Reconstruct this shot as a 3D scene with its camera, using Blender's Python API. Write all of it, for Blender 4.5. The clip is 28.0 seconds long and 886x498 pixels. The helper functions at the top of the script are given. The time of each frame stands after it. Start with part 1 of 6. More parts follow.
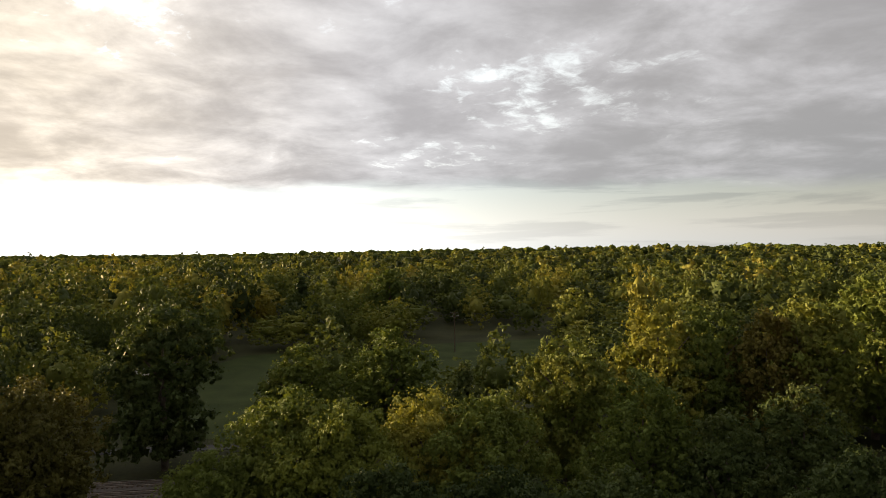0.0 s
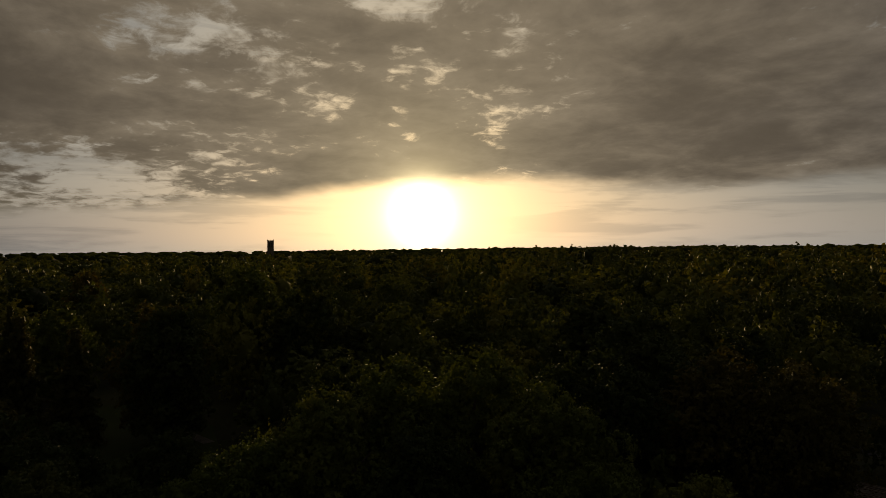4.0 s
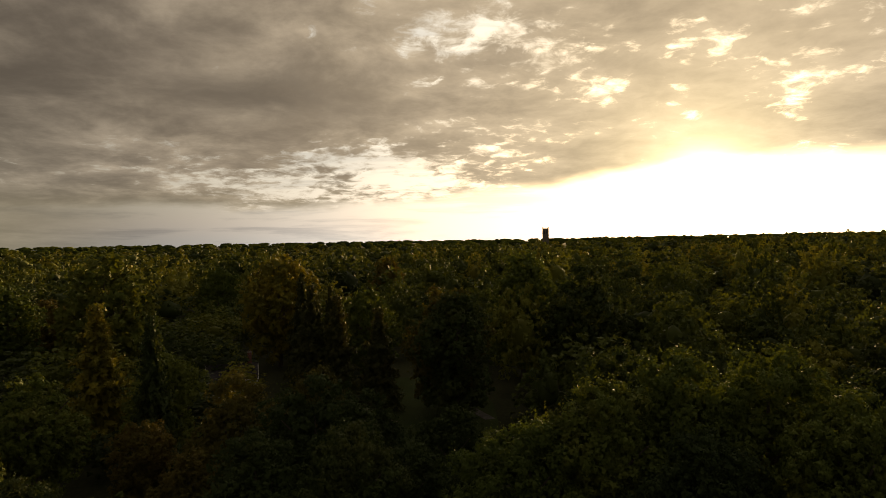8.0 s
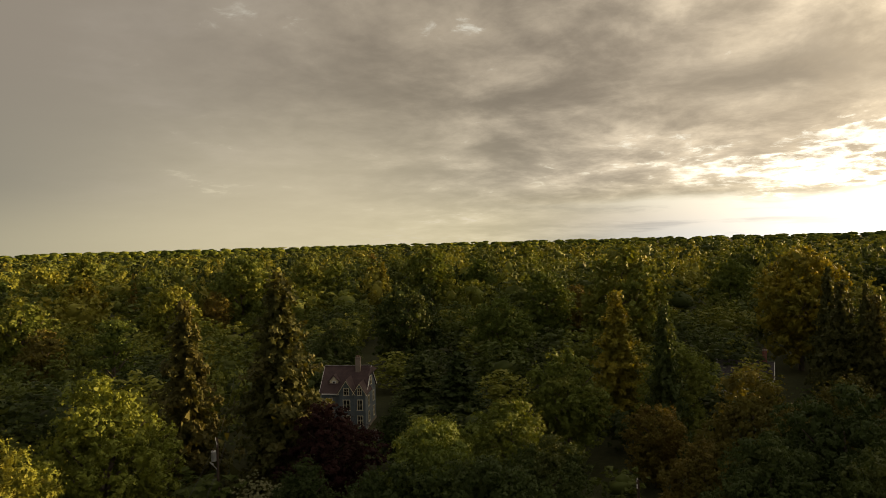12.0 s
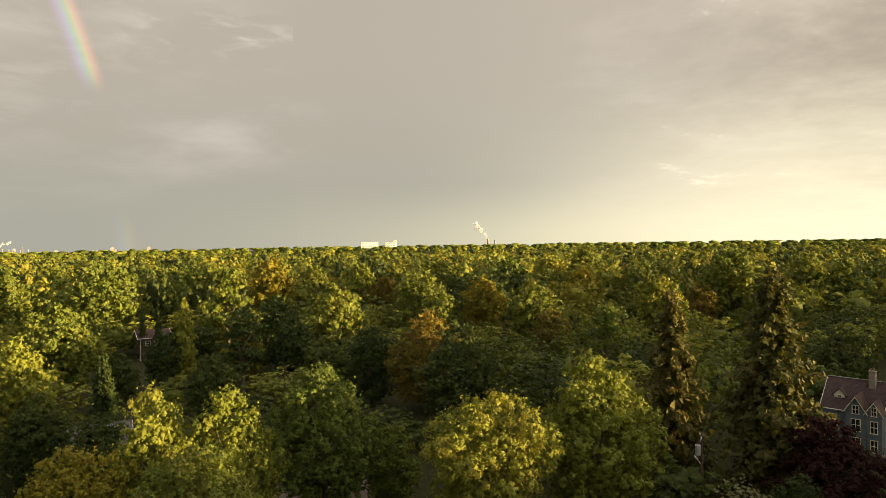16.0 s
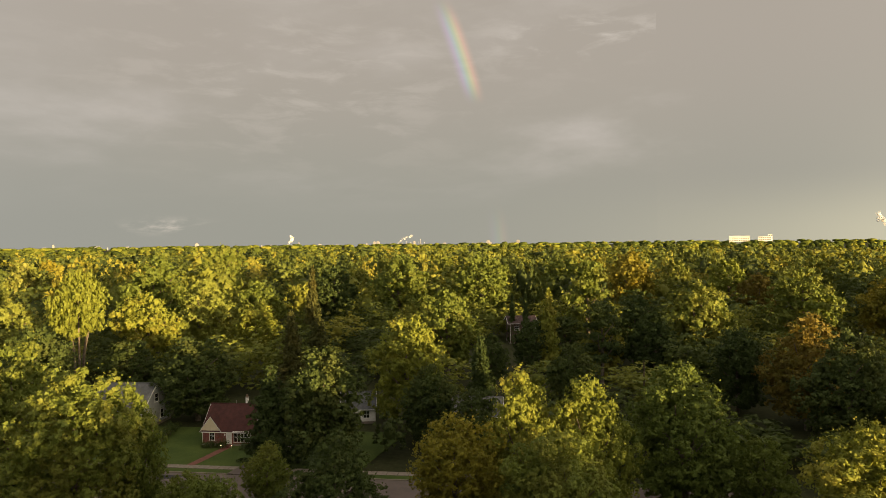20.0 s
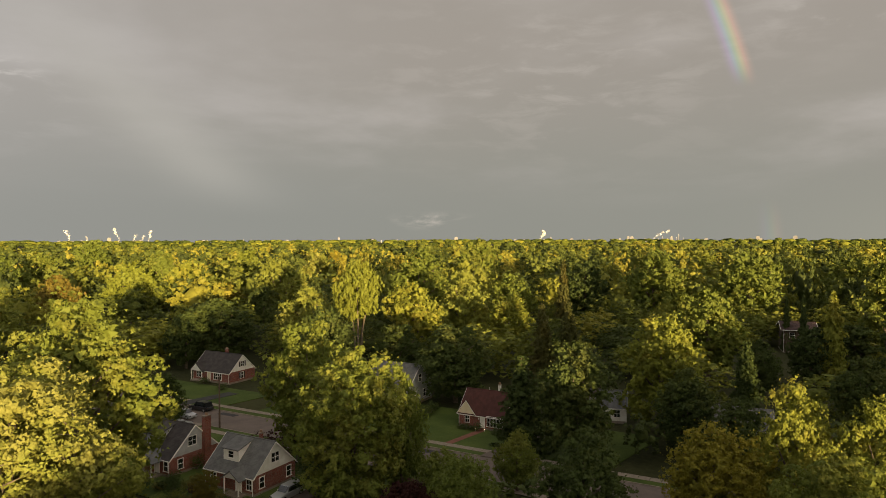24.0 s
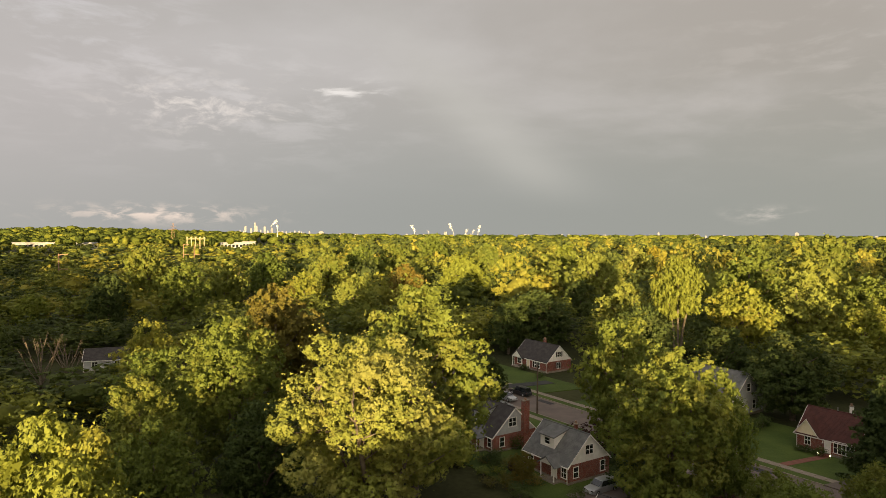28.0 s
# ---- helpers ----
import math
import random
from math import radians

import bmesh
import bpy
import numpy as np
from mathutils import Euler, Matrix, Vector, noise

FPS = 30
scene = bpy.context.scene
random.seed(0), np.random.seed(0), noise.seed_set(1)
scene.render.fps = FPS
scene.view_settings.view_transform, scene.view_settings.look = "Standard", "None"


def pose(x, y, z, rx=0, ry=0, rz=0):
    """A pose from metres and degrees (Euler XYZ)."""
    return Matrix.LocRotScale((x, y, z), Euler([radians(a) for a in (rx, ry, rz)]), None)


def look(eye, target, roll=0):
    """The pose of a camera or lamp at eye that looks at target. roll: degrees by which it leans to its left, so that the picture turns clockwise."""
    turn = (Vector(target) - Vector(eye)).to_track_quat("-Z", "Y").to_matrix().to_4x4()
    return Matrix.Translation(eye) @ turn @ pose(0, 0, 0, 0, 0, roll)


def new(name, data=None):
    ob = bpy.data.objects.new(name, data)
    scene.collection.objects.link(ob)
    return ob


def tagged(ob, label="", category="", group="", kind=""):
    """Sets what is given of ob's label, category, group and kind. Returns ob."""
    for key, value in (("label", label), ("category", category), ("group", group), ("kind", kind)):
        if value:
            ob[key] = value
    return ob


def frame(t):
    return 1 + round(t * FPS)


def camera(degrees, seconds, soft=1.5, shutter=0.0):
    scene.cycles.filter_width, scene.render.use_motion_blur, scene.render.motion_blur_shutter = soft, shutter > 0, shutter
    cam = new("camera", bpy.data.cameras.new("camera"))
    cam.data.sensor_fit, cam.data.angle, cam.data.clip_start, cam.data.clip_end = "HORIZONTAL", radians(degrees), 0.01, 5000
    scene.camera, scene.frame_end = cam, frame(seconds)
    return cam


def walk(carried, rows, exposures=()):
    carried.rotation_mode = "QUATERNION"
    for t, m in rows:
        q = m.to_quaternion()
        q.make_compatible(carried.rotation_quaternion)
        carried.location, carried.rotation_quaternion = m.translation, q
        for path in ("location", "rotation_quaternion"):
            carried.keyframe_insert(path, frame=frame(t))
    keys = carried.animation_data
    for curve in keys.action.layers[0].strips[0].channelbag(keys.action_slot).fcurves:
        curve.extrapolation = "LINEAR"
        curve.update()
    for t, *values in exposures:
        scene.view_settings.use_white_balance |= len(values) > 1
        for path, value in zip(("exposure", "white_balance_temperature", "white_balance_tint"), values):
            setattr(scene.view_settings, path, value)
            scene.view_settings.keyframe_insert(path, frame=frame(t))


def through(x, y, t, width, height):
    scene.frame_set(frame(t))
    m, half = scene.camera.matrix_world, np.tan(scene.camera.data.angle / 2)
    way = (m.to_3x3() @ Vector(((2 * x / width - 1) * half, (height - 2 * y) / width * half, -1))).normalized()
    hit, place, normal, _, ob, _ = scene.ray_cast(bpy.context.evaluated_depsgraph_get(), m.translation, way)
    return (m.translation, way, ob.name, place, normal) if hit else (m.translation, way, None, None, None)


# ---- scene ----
PATH = [
    (0.0, 0, 0, 32, 90.17, 0.66, -0.00),
    (0.5, 0, 0, 32, 90.18, 0.69, 11.09),
    (1.0, 0, 0, 32, 90.10, 0.68, 15.43),
    (1.5, 0, 0, 32, 90.12, 0.67, 31.36),
    (2.0, 0, 0, 32, 90.17, 0.60, 46.08),
    (2.5, 0, 0, 32, 90.04, 0.65, 48.85),
    (3.0, 0, 0, 32, 90.03, 0.49, 55.37),
    (3.5, 0, 0, 32, 90.01, 0.46, 58.86),
    (5.5, 0, 0, 32, 89.40, 0.53, 63.97),
    (6.0, 0, 0, 32, 89.30, 0.61, 65.64),
    (6.5, 0, 0, 32, 89.22, 0.66, 69.28),
    (7.0, 0, 0, 32, 89.14, 0.80, 75.44),
    (7.5, 0, 0, 32, 89.08, 0.89, 78.61),
    (8.0, 0, 0, 32, 89.08, 0.96, 84.13),
    (8.5, 0, 0, 32, 89.05, 1.09, 88.84),
    (9.0, 0, 0, 32, 89.07, 1.20, 94.46),
    (9.5, 0, 0, 32, 89.04, 1.13, 99.79),
    (10.0, 0, 0, 32, 89.07, 1.27, 105.33),
    (10.5, 0, 0, 32, 89.08, 1.38, 110.84),
    (11.0, 0, 0, 32, 89.14, 1.42, 116.14),
    (11.5, 0, 0, 32, 89.21, 1.49, 121.87),
    (12.0, 0, 0, 32, 89.30, 1.53, 126.66),
    (12.5, 0, 0, 32, 89.36, 1.52, 131.86),
    (14.5, 0, 0, 32, 89.55, 0.86, 152.35),
    (15.0, 0, 0, 32, 89.50, 0.91, 157.17),
    (15.5, 0, 0, 32, 89.52, 0.95, 162.20),
    (16.0, 0, 0, 32, 89.48, 0.89, 167.43),
    (16.5, 0, 0, 32, 89.46, 0.77, 172.90),
    (17.0, 0, 0, 32, 89.46, 0.75, 178.34),
    (17.5, 0, 0, 32, 89.46, 0.74, 182.25),
    (18.0, 0, 0, 32, 89.47, 0.79, 187.92),
    (18.5, 0, 0, 32, 89.50, 0.86, 195.02),
    (19.0, 0, 0, 32, 89.46, 0.79, 196.89),
    (19.5, 0, 0, 32, 89.40, 0.70, 197.29),
    (20.0, 0, 0, 32, 89.34, 0.64, 198.09),
    (20.5, 0, 0, 32, 89.27, 0.60, 199.40),
    (22.5, 0, 0, 32, 89.05, 0.47, 211.53),
    (23.0, 0, 0, 32, 89.08, 0.34, 215.06),
    (23.5, 0, 0, 32, 89.10, 0.17, 218.51),
    (24.0, 0, 0, 32, 89.02, 0.17, 219.78),
    (24.5, 0, 0, 32, 88.95, 0.31, 224.49),
    (25.0, 0, 0, 32, 88.92, 0.32, 231.69),
    (25.5, 0, 0, 32, 88.86, 0.27, 236.46),
    (26.0, 0, 0, 32, 88.81, 0.03, 238.75),
    (26.5, 0, 0, 32, 88.78, -0.09, 239.36),
    (27.0, 0, 0, 32, 88.71, -0.06, 243.80),
    (27.5, 0, 0, 32, 88.65, -0.06, 246.53),
    (28.0, 0, 0, 32, 88.57, -0.15, 246.95),
]
EXPOSURES = [
    (0.0, 1.27, 6300, 11), (1.0, 0.82, 6600, 11), (1.5, 0.1, 6900, 11), (2.0, -0.85, 7200, 12), (3.0, -1.85, 7300, 12), (6.0, -1.2, 7400, 12), (7.0, -0.8, 7500, 12),
    (8.0, -0.2, 7600, 12), (9.0, 0.15, 7600, 11), (10.0, 0.32, 7600, 10), (11.0, 0.65, 7500, 10), (12.0, 0.95, 7400, 9), (15.0, 1.78, 7200, 8), (17.0, 1.85, 7100, 8),
    (20.0, 1.58, 7000, 9), (23.0, 1.3, 6850, 9), (24.0, 1.36, 6800, 9), (25.0, 1.52, 6750, 9), (28.0, 1.62, 6650, 9),
]
cam = camera(68.00, 28.0, 0.65)
walk(cam, [(t, pose(*p)) for t, *p in PATH], EXPOSURES)

# ---- sun and sky ----
SUN_AZ, SUN_EL = radians(62.4), radians(3.0)  # to the left of +y
SUN = Vector((-math.sin(SUN_AZ) * math.cos(SUN_EL), math.cos(SUN_AZ) * math.cos(SUN_EL), math.sin(SUN_EL)))
sun_data = bpy.data.lights.new("sun", "SUN")
sun_data.energy, sun_data.angle, sun_data.color = 5.4, radians(0.55), (1.0, 0.72, 0.35)
sun_lamp = new("sun", sun_data)
sun_lamp.matrix_world = look(SUN * 100, (0, 0, 0))


class Nodes:
    """Short forms for the nodes of one tree."""

    def __init__(self, tree):
        self.tree = tree
        tree.nodes.clear()

    def add(self, kind, ins=(), **attrs):
        n = self.tree.nodes.new(kind)
        for k, v in attrs.items():
            setattr(n, k, v)
        for k, v in dict(ins).items():
            self.put(n.inputs[k], v)
        return n

    def put(self, socket, v):
        if isinstance(v, bpy.types.NodeSocket):
            self.tree.links.new(v, socket)
        else:
            socket.default_value = v

    def math(self, op, a, b=0.0, clamp=False):
        return self.add("ShaderNodeMath", {0: a, 1: b}, operation=op, use_clamp=clamp).outputs[0]

    def step(self, v, lo, hi, a=0.0, b=1.0):
        return self.add("ShaderNodeMapRange", {0: v, 1: lo, 2: hi, 3: a, 4: b}, interpolation_type="SMOOTHSTEP").outputs[0]

    def mix(self, f, a, b, blend="MIX"):
        n = self.add("ShaderNodeMix", data_type="RGBA", blend_type=blend)
        for s, v in ((n.inputs[0], f), (n.inputs[6], a), (n.inputs[7], b)):
            self.put(s, v)
        return n.outputs[2]

    def noise(self, vec, scale, detail=4.0, rough=0.55, warp=0.0):
        return self.add("ShaderNodeTexNoise", {"Vector": vec, "Scale": scale, "Detail": detail, "Roughness": rough, "Distortion": warp}).outputs[0]

    def ramp(self, f, *stops):
        n = self.add("ShaderNodeValToRGB", {0: f})
        e = n.color_ramp.elements
        while len(e) < len(stops):
            e.new(0.5)
        for s, (p, c) in zip(e, stops):
            s.position, s.color = p, (*c, 1)
        return n.outputs[0]


def col(*c):
    return (*c, 1.0)


world = bpy.data.worlds.new("sky")
scene.world = world
world.use_nodes = True
w = Nodes(world.node_tree)
ray = w.add("ShaderNodeTexCoord").outputs["Generated"]
sep = w.add("ShaderNodeSeparateXYZ", {0: ray})
sx, sy, sz = sep.outputs
nishita = w.add("ShaderNodeTexSky", sky_type="NISHITA", sun_disc=False, sun_elevation=SUN_EL, sun_rotation=-SUN_AZ, air_density=1.0, dust_density=2.0).outputs[0]
cos_sun = w.add("ShaderNodeVectorMath", {0: ray, 1: SUN}, operation="DOT_PRODUCT").outputs["Value"]
ang = w.math("ARCCOSINE", w.math("MINIMUM", cos_sun, 0.999999))
flat = w.math("SQRT", w.math("ADD", w.math("MULTIPLY", sx, sx), w.math("MULTIPLY", sy, sy)))
hz = w.math("DIVIDE", w.math("ADD", w.math("MULTIPLY", sx, -math.sin(SUN_AZ)), w.math("MULTIPLY", sy, math.cos(SUN_AZ))), flat)
# side of the sky: positive to the right of the sun, negative to its left
side = w.math("DIVIDE", w.math("ADD", w.math("MULTIPLY", sx, math.cos(SUN_AZ)), w.math("MULTIPLY", sy, math.sin(SUN_AZ))), flat)
up = w.math("MAXIMUM", sz, 0.0)
# the cloud deck, seen in perspective
lift = w.math("ADD", up, 0.17)
deck = w.add("ShaderNodeCombineXYZ", {0: w.math("DIVIDE", sx, lift), 1: w.math("DIVIDE", sy, lift), 2: 0.0}).outputs[0]
n_big = w.noise(deck, 0.62, 9.0, 0.56, 0.12)
n_mid = w.noise(deck, 2.1, 8.0, 0.6, 0.25)
n_fine = w.noise(deck, 5.2, 7.0, 0.62, 0.5)
n_tiny = w.noise(deck, 10.5, 6.0, 0.62, 0.6)
n_soft = w.noise(ray, 1.6, 3.0, 0.5, 0.3)
n_edge = w.noise(deck, 0.45, 6.0, 0.6, 0.3)
sunward = w.step(hz, 0.05, 0.85)
near_sun = w.step(ang, 1.05, 0.0)
# clear band under the deck on the sun's side
base = w.math("ADD", w.step(side, -0.45, 0.1, 0.045, 0.088), w.math("MULTIPLY", w.math("SUBTRACT", n_edge, 0.5), 0.10))
over = w.step(w.math("SUBTRACT", up, base), -0.004, 0.022)
cover = w.math("MAXIMUM", over, w.step(w.math("ADD", hz, w.step(side, 0.0, 0.5, 0.0, 0.55)), 0.55, -0.1), clamp=True)
cover = w.math("MAXIMUM", cover, w.step(side, -0.70, -0.90))


def bump(v, mid, width):
    """A soft hump of height 1 round mid."""
    d = w.math("DIVIDE", w.math("SUBTRACT", v, mid), width)
    return w.math("EXPONENT", w.math("MULTIPLY", w.math("MULTIPLY", d, d), -1.0))


torn = w.math("ADD", w.math("MULTIPLY", n_big, 0.45), w.math("ADD", w.math("MULTIPLY", n_mid, 0.35), w.math("MULTIPLY", n_fine, 0.20)))
# the deck is torn open low to the left of the sun, high above it, and on the right
torn = w.math("ADD", torn, w.math("MULTIPLY", w.math("MULTIPLY", bump(side, -0.52, 0.22), bump(up, 0.085, 0.06)), 0.085))
torn = w.math("ADD", torn, w.math("MULTIPLY", w.math("MULTIPLY", bump(side, -0.25, 0.3), bump(up, 0.27, 0.06)), 0.05))
az_deg = w.math("MULTIPLY", w.math("ARCTAN2", w.math("MULTIPLY", sx, -1.0), sy), 180.0 / math.pi)
el_deg = w.math("MULTIPLY", w.math("ARCSINE", sz), 180.0 / math.pi)


def spot(a, e, wa, we, amount):
    """A soft patch of the sky round azimuth a and elevation e."""
    return w.math("MULTIPLY", w.math("MULTIPLY", bump(az_deg, a, wa), bump(el_deg, e, we)), amount)


for patch in (spot(-13, 13.5, 12, 3.5, 0.085), spot(23, 19.5, 7, 3.2, 0.075), spot(-2, 7.5, 8, 1.5, 0.05), spot(91, 6.5, 8, 2.4, 0.065), spot(81, 16.8, 5.5, 1.8, 0.065), spot(57, 9.6, 2.6, 0.9, 0.10), spot(64, 20.5, 5, 1.4, 0.05)):
    torn = w.math("ADD", torn, patch)
torn = w.math("ADD", torn, w.math("MULTIPLY", w.math("SUBTRACT", n_tiny, 0.5), 0.30))
gap = w.math("MULTIPLY", w.step(torn, 0.56, 0.665), w.step(hz, -0.1, 0.25))
glow = w.math("ADD", w.math("MULTIPLY", w.math("EXPONENT", w.math("MULTIPLY", ang, -4.0)), 2.2), w.math("MULTIPLY", w.math("EXPONENT", w.math("MULTIPLY", ang, -1.5)), 1.5))
glow = w.math("MULTIPLY", glow, w.step(side, -1.0, -0.45, 0.5, 1.0))
clear = w.mix(1.0, w.mix(1.0, nishita, col(0.05, 0.05, 0.05), "MULTIPLY"),
              w.mix(1.0, w.mix(w.step(ang, 0.62, 0.05), col(0.72, 0.80, 0.84), col(1.0, 0.86, 0.58)), w.add("ShaderNodeCombineColor", {0: glow, 1: glow, 2: glow}).outputs[0], "MULTIPLY"), "ADD")
bars = w.noise(w.add("ShaderNodeCombineXYZ", {0: w.math("MULTIPLY", az_deg, 0.07), 1: w.math("MULTIPLY", el_deg, 0.75), 2: 4.0}).outputs[0], 1.0, 7.0, 0.6, 0.3)
clear = w.mix(w.math("MULTIPLY", w.step(bars, 0.47, 0.62), w.step(ang, 0.06, 0.3, 0.0, 0.55)), clear, w.mix(1.0, clear, col(0.52, 0.55, 0.60), "MULTIPLY"))
low_light = w.math("MULTIPLY", w.math("MULTIPLY", bump(up, 0.0, 0.075), w.math("MULTIPLY", w.step(side, -0.75, 0.0), w.step(side, 1.0, 0.75, 0.45, 1.0))), 0.34)
clear = w.mix(low_light, clear, col(1.0, 0.92, 0.74), "ADD")
# deck colours: grey away from the sun, brown-grey towards it, thinner and brighter in places
grey_far = w.mix(w.step(up, 0.0, 0.30), w.mix(n_soft, col(0.120, 0.124, 0.112), col(0.140, 0.136, 0.120)), col(0.152, 0.140, 0.127))
grey_far = w.mix(w.math("MULTIPLY", w.step(n_big, 0.47, 0.70), w.step(up, 0.03, 0.18)), grey_far, col(0.200, 0.188, 0.178))
# lighter and bluer towards the far left end of the turn
grey_far = w.mix(w.math("MULTIPLY", w.step(side, -0.5, 0.45), 0.55), grey_far, col(0.185, 0.182, 0.182))
grey_sun = w.mix(w.step(n_mid, 0.35, 0.75), col(0.16, 0.145, 0.128), col(0.36, 0.325, 0.28))
grey_sun = w.mix(w.step(side, 0.35, 0.95), grey_sun, w.mix(w.step(n_mid, 0.3, 0.75), col(0.23, 0.22, 0.218), col(0.42, 0.41, 0.405)))
deck_col = w.mix(sunward, grey_far, grey_sun)
deck_col = w.mix(w.math("MULTIPLY", w.step(w.math("ADD", w.math("MULTIPLY", n_mid, 0.6), w.math("MULTIPLY", n_big, 0.4)), 0.40, 0.66), spot(-24, 14, 26, 14, 0.8)), deck_col, col(0.34, 0.33, 0.325))
deck_col = w.mix(spot(126, 17, 20, 13, 0.62), deck_col, col(0.105, 0.092, 0.076))
# billows: dark bellies and thin bright seams, strongest on the sun's side
billow = w.math("ADD", w.math("MULTIPLY", n_big, 0.5), w.math("ADD", w.math("MULTIPLY", n_mid, 0.3), w.math("MULTIPLY", n_fine, 0.2)))
belly = w.mix(w.step(billow, 0.38, 0.62), col(0.80, 0.79, 0.79), col(1.65, 1.64, 1.60))
deck_col = w.mix(w.math("MULTIPLY", w.step(hz, -0.2, 0.7, 0.0, 0.9), w.step(side, 0.85, 0.3, 0.12, 1.0)), deck_col, w.mix(1.0, deck_col, belly, "MULTIPLY"))
deck_col = w.mix(w.math("MULTIPLY", near_sun, 0.72), deck_col, w.mix(w.step(billow, 0.40, 0.62), col(0.56, 0.47, 0.35), col(1.0, 0.84, 0.60)))
# one long dark bank to the left of the sun
bank_dark = w.math("MULTIPLY", spot(101, 12.0, 8.5, 2.4, 0.85), w.step(w.math("ADD", n_mid, spot(101, 12.0, 8.0, 2.0, 0.2)), 0.46, 0.62))
deck_col = w.mix(w.math("MULTIPLY", bank_dark, 0.75), deck_col, col(0.15, 0.132, 0.11))
low_warm = w.math("MULTIPLY", w.step(up, 0.10, 0.0), w.step(hz, -0.75, 0.4))
deck_col = w.mix(w.math("MULTIPLY", low_warm, 0.5), deck_col, col(0.42, 0.39, 0.26))
cloudy = w.mix(w.math("MULTIPLY", gap, 0.85), deck_col, w.mix(1.0, clear, col(0.22, 0.205, 0.18), "ADD"))
cloudy = w.mix(spot(139, 3.5, 17, 6.5, 0.6), cloudy, col(0.34, 0.312, 0.24))
# away from the sun: bluish low sky, scraps of lit cloud, a pink bank on the horizon, one soft ray
cloudy = w.mix(spot(-108, 1, 45, 7, 0.65), cloudy, col(0.112, 0.118, 0.112))
streaks = w.noise(w.add("ShaderNodeCombineXYZ", {0: w.math("MULTIPLY", az_deg, 0.16), 1: w.math("MULTIPLY", el_deg, 0.55), 2: 0.0}).outputs[0], 1.0, 7.0, 0.62, 0.35)
torn_far = w.step(streaks, 0.47, 0.66)
for f, c in ((spot(-92, 11, 14, 4.2, 0.85), (0.235, 0.226, 0.222)), (spot(-82, 16, 9, 4, 0.7), (0.235, 0.23, 0.235)),
             (spot(-174, 16.8, 7, 1.6, 0.7), (0.235, 0.22, 0.205)), (spot(-150, 14, 16, 6, 0.55), (0.20, 0.186, 0.172)), (spot(-139, 1.5, 2.2, 0.5, 0.8), (0.3, 0.27, 0.24))):
    cloudy = w.mix(w.math("MULTIPLY", torn_far, f), cloudy, col(*c))
cloudy = w.mix(w.math("MULTIPLY", w.step(w.math("ADD", streaks, spot(-104, 12.0, 3.2, 0.55, 0.22)), 0.56, 0.74), spot(-104, 12.0, 4.0, 0.8, 0.9)), cloudy, col(0.34, 0.325, 0.31))
puffs = w.noise(w.add("ShaderNodeCombineXYZ", {0: w.math("MULTIPLY", az_deg, 0.42), 1: w.math("MULTIPLY", el_deg, 0.95), 2: 7.0}).outputs[0], 1.0, 8.0, 0.62, 0.4)
cloudy = w.mix(spot(-78, 9, 20, 9, 0.5), cloudy, col(0.196, 0.181, 0.180))
bank = spot(-90.0, 1.45, 7.0, 0.66, 1.0)
cloudy = w.mix(w.math("MULTIPLY", w.step(w.math("ADD", puffs, w.math("MULTIPLY", bank, 0.14)), 0.50, 0.68), w.math("MULTIPLY", bank, 0.9)), cloudy, col(0.33, 0.275, 0.235))
for scrap, c in ((spot(-93.0, 10.2, 6.5, 1.9, 1.0), (0.270, 0.250, 0.236)), (spot(-75.5, 9.4, 2.4, 0.9, 1.0), (0.30, 0.285, 0.275))):
    cloudy = w.mix(w.math("MULTIPLY", w.step(w.math("ADD", puffs, w.math("MULTIPLY", scrap, 0.09)), 0.52, 0.70), scrap), cloudy, col(*c))
across = w.math("ADD", w.math("MULTIPLY", w.math("ADD", az_deg, 109.0), -0.70), w.math("MULTIPLY", w.math("SUBTRACT", el_deg, 16.7), 0.72))
ray_of_light = w.math("MULTIPLY", w.math("MULTIPLY", bump(across, 0.0, 2.6), w.step(el_deg, 1.5, 6.0)), w.step(el_deg, 22.0, 9.0))
cloudy = w.mix(w.math("MULTIPLY", ray_of_light, 0.5), cloudy, col(0.205, 0.20, 0.185))
sky = w.mix(cover, clear, cloudy)
disc = w.math("MULTIPLY", w.math("EXPONENT", w.math("MULTIPLY", w.math("POWER", w.math("DIVIDE", ang, 0.038), 2.0), -1.0)), 14.0)
halo = w.math("MULTIPLY", w.math("EXPONENT", w.math("MULTIPLY", ang, -14.0)), 2.6)
sky = w.mix(1.0, sky, w.mix(1.0, col(1.0, 0.84, 0.48), w.add("ShaderNodeCombineColor", {i: w.math("ADD", disc, halo) for i in range(3)}).outputs[0], "MULTIPLY"), "ADD")
# rainbow: a ring round the point opposite the sun, lit in two short stretches
ring = w.math("MULTIPLY", w.math("SUBTRACT", math.pi, ang), 180.0 / math.pi)
bow = w.ramp(w.step(ring, 48.15, 50.35), (0.0, (0, 0, 0)), (0.18, (0.035, 0.02, 0.075)), (0.34, (0.02, 0.06, 0.085)), (0.5, (0.035, 0.085, 0.035)), (0.66, (0.10, 0.085, 0.02)), (0.82, (0.11, 0.035, 0.015)), (1.0, (0, 0, 0)))
lit_bow = w.math("MULTIPLY", w.math("ADD", w.math("MULTIPLY", w.step(up, 0.200, 0.240), w.step(up, 0.350, 0.300)), w.math("MULTIPLY", w.step(up, 0.06, 0.0), 0.22)), w.step(side, 0.0, -0.2))
sky = w.mix(w.math("MULTIPLY", lit_bow, 0.72), sky, bow, "ADD")
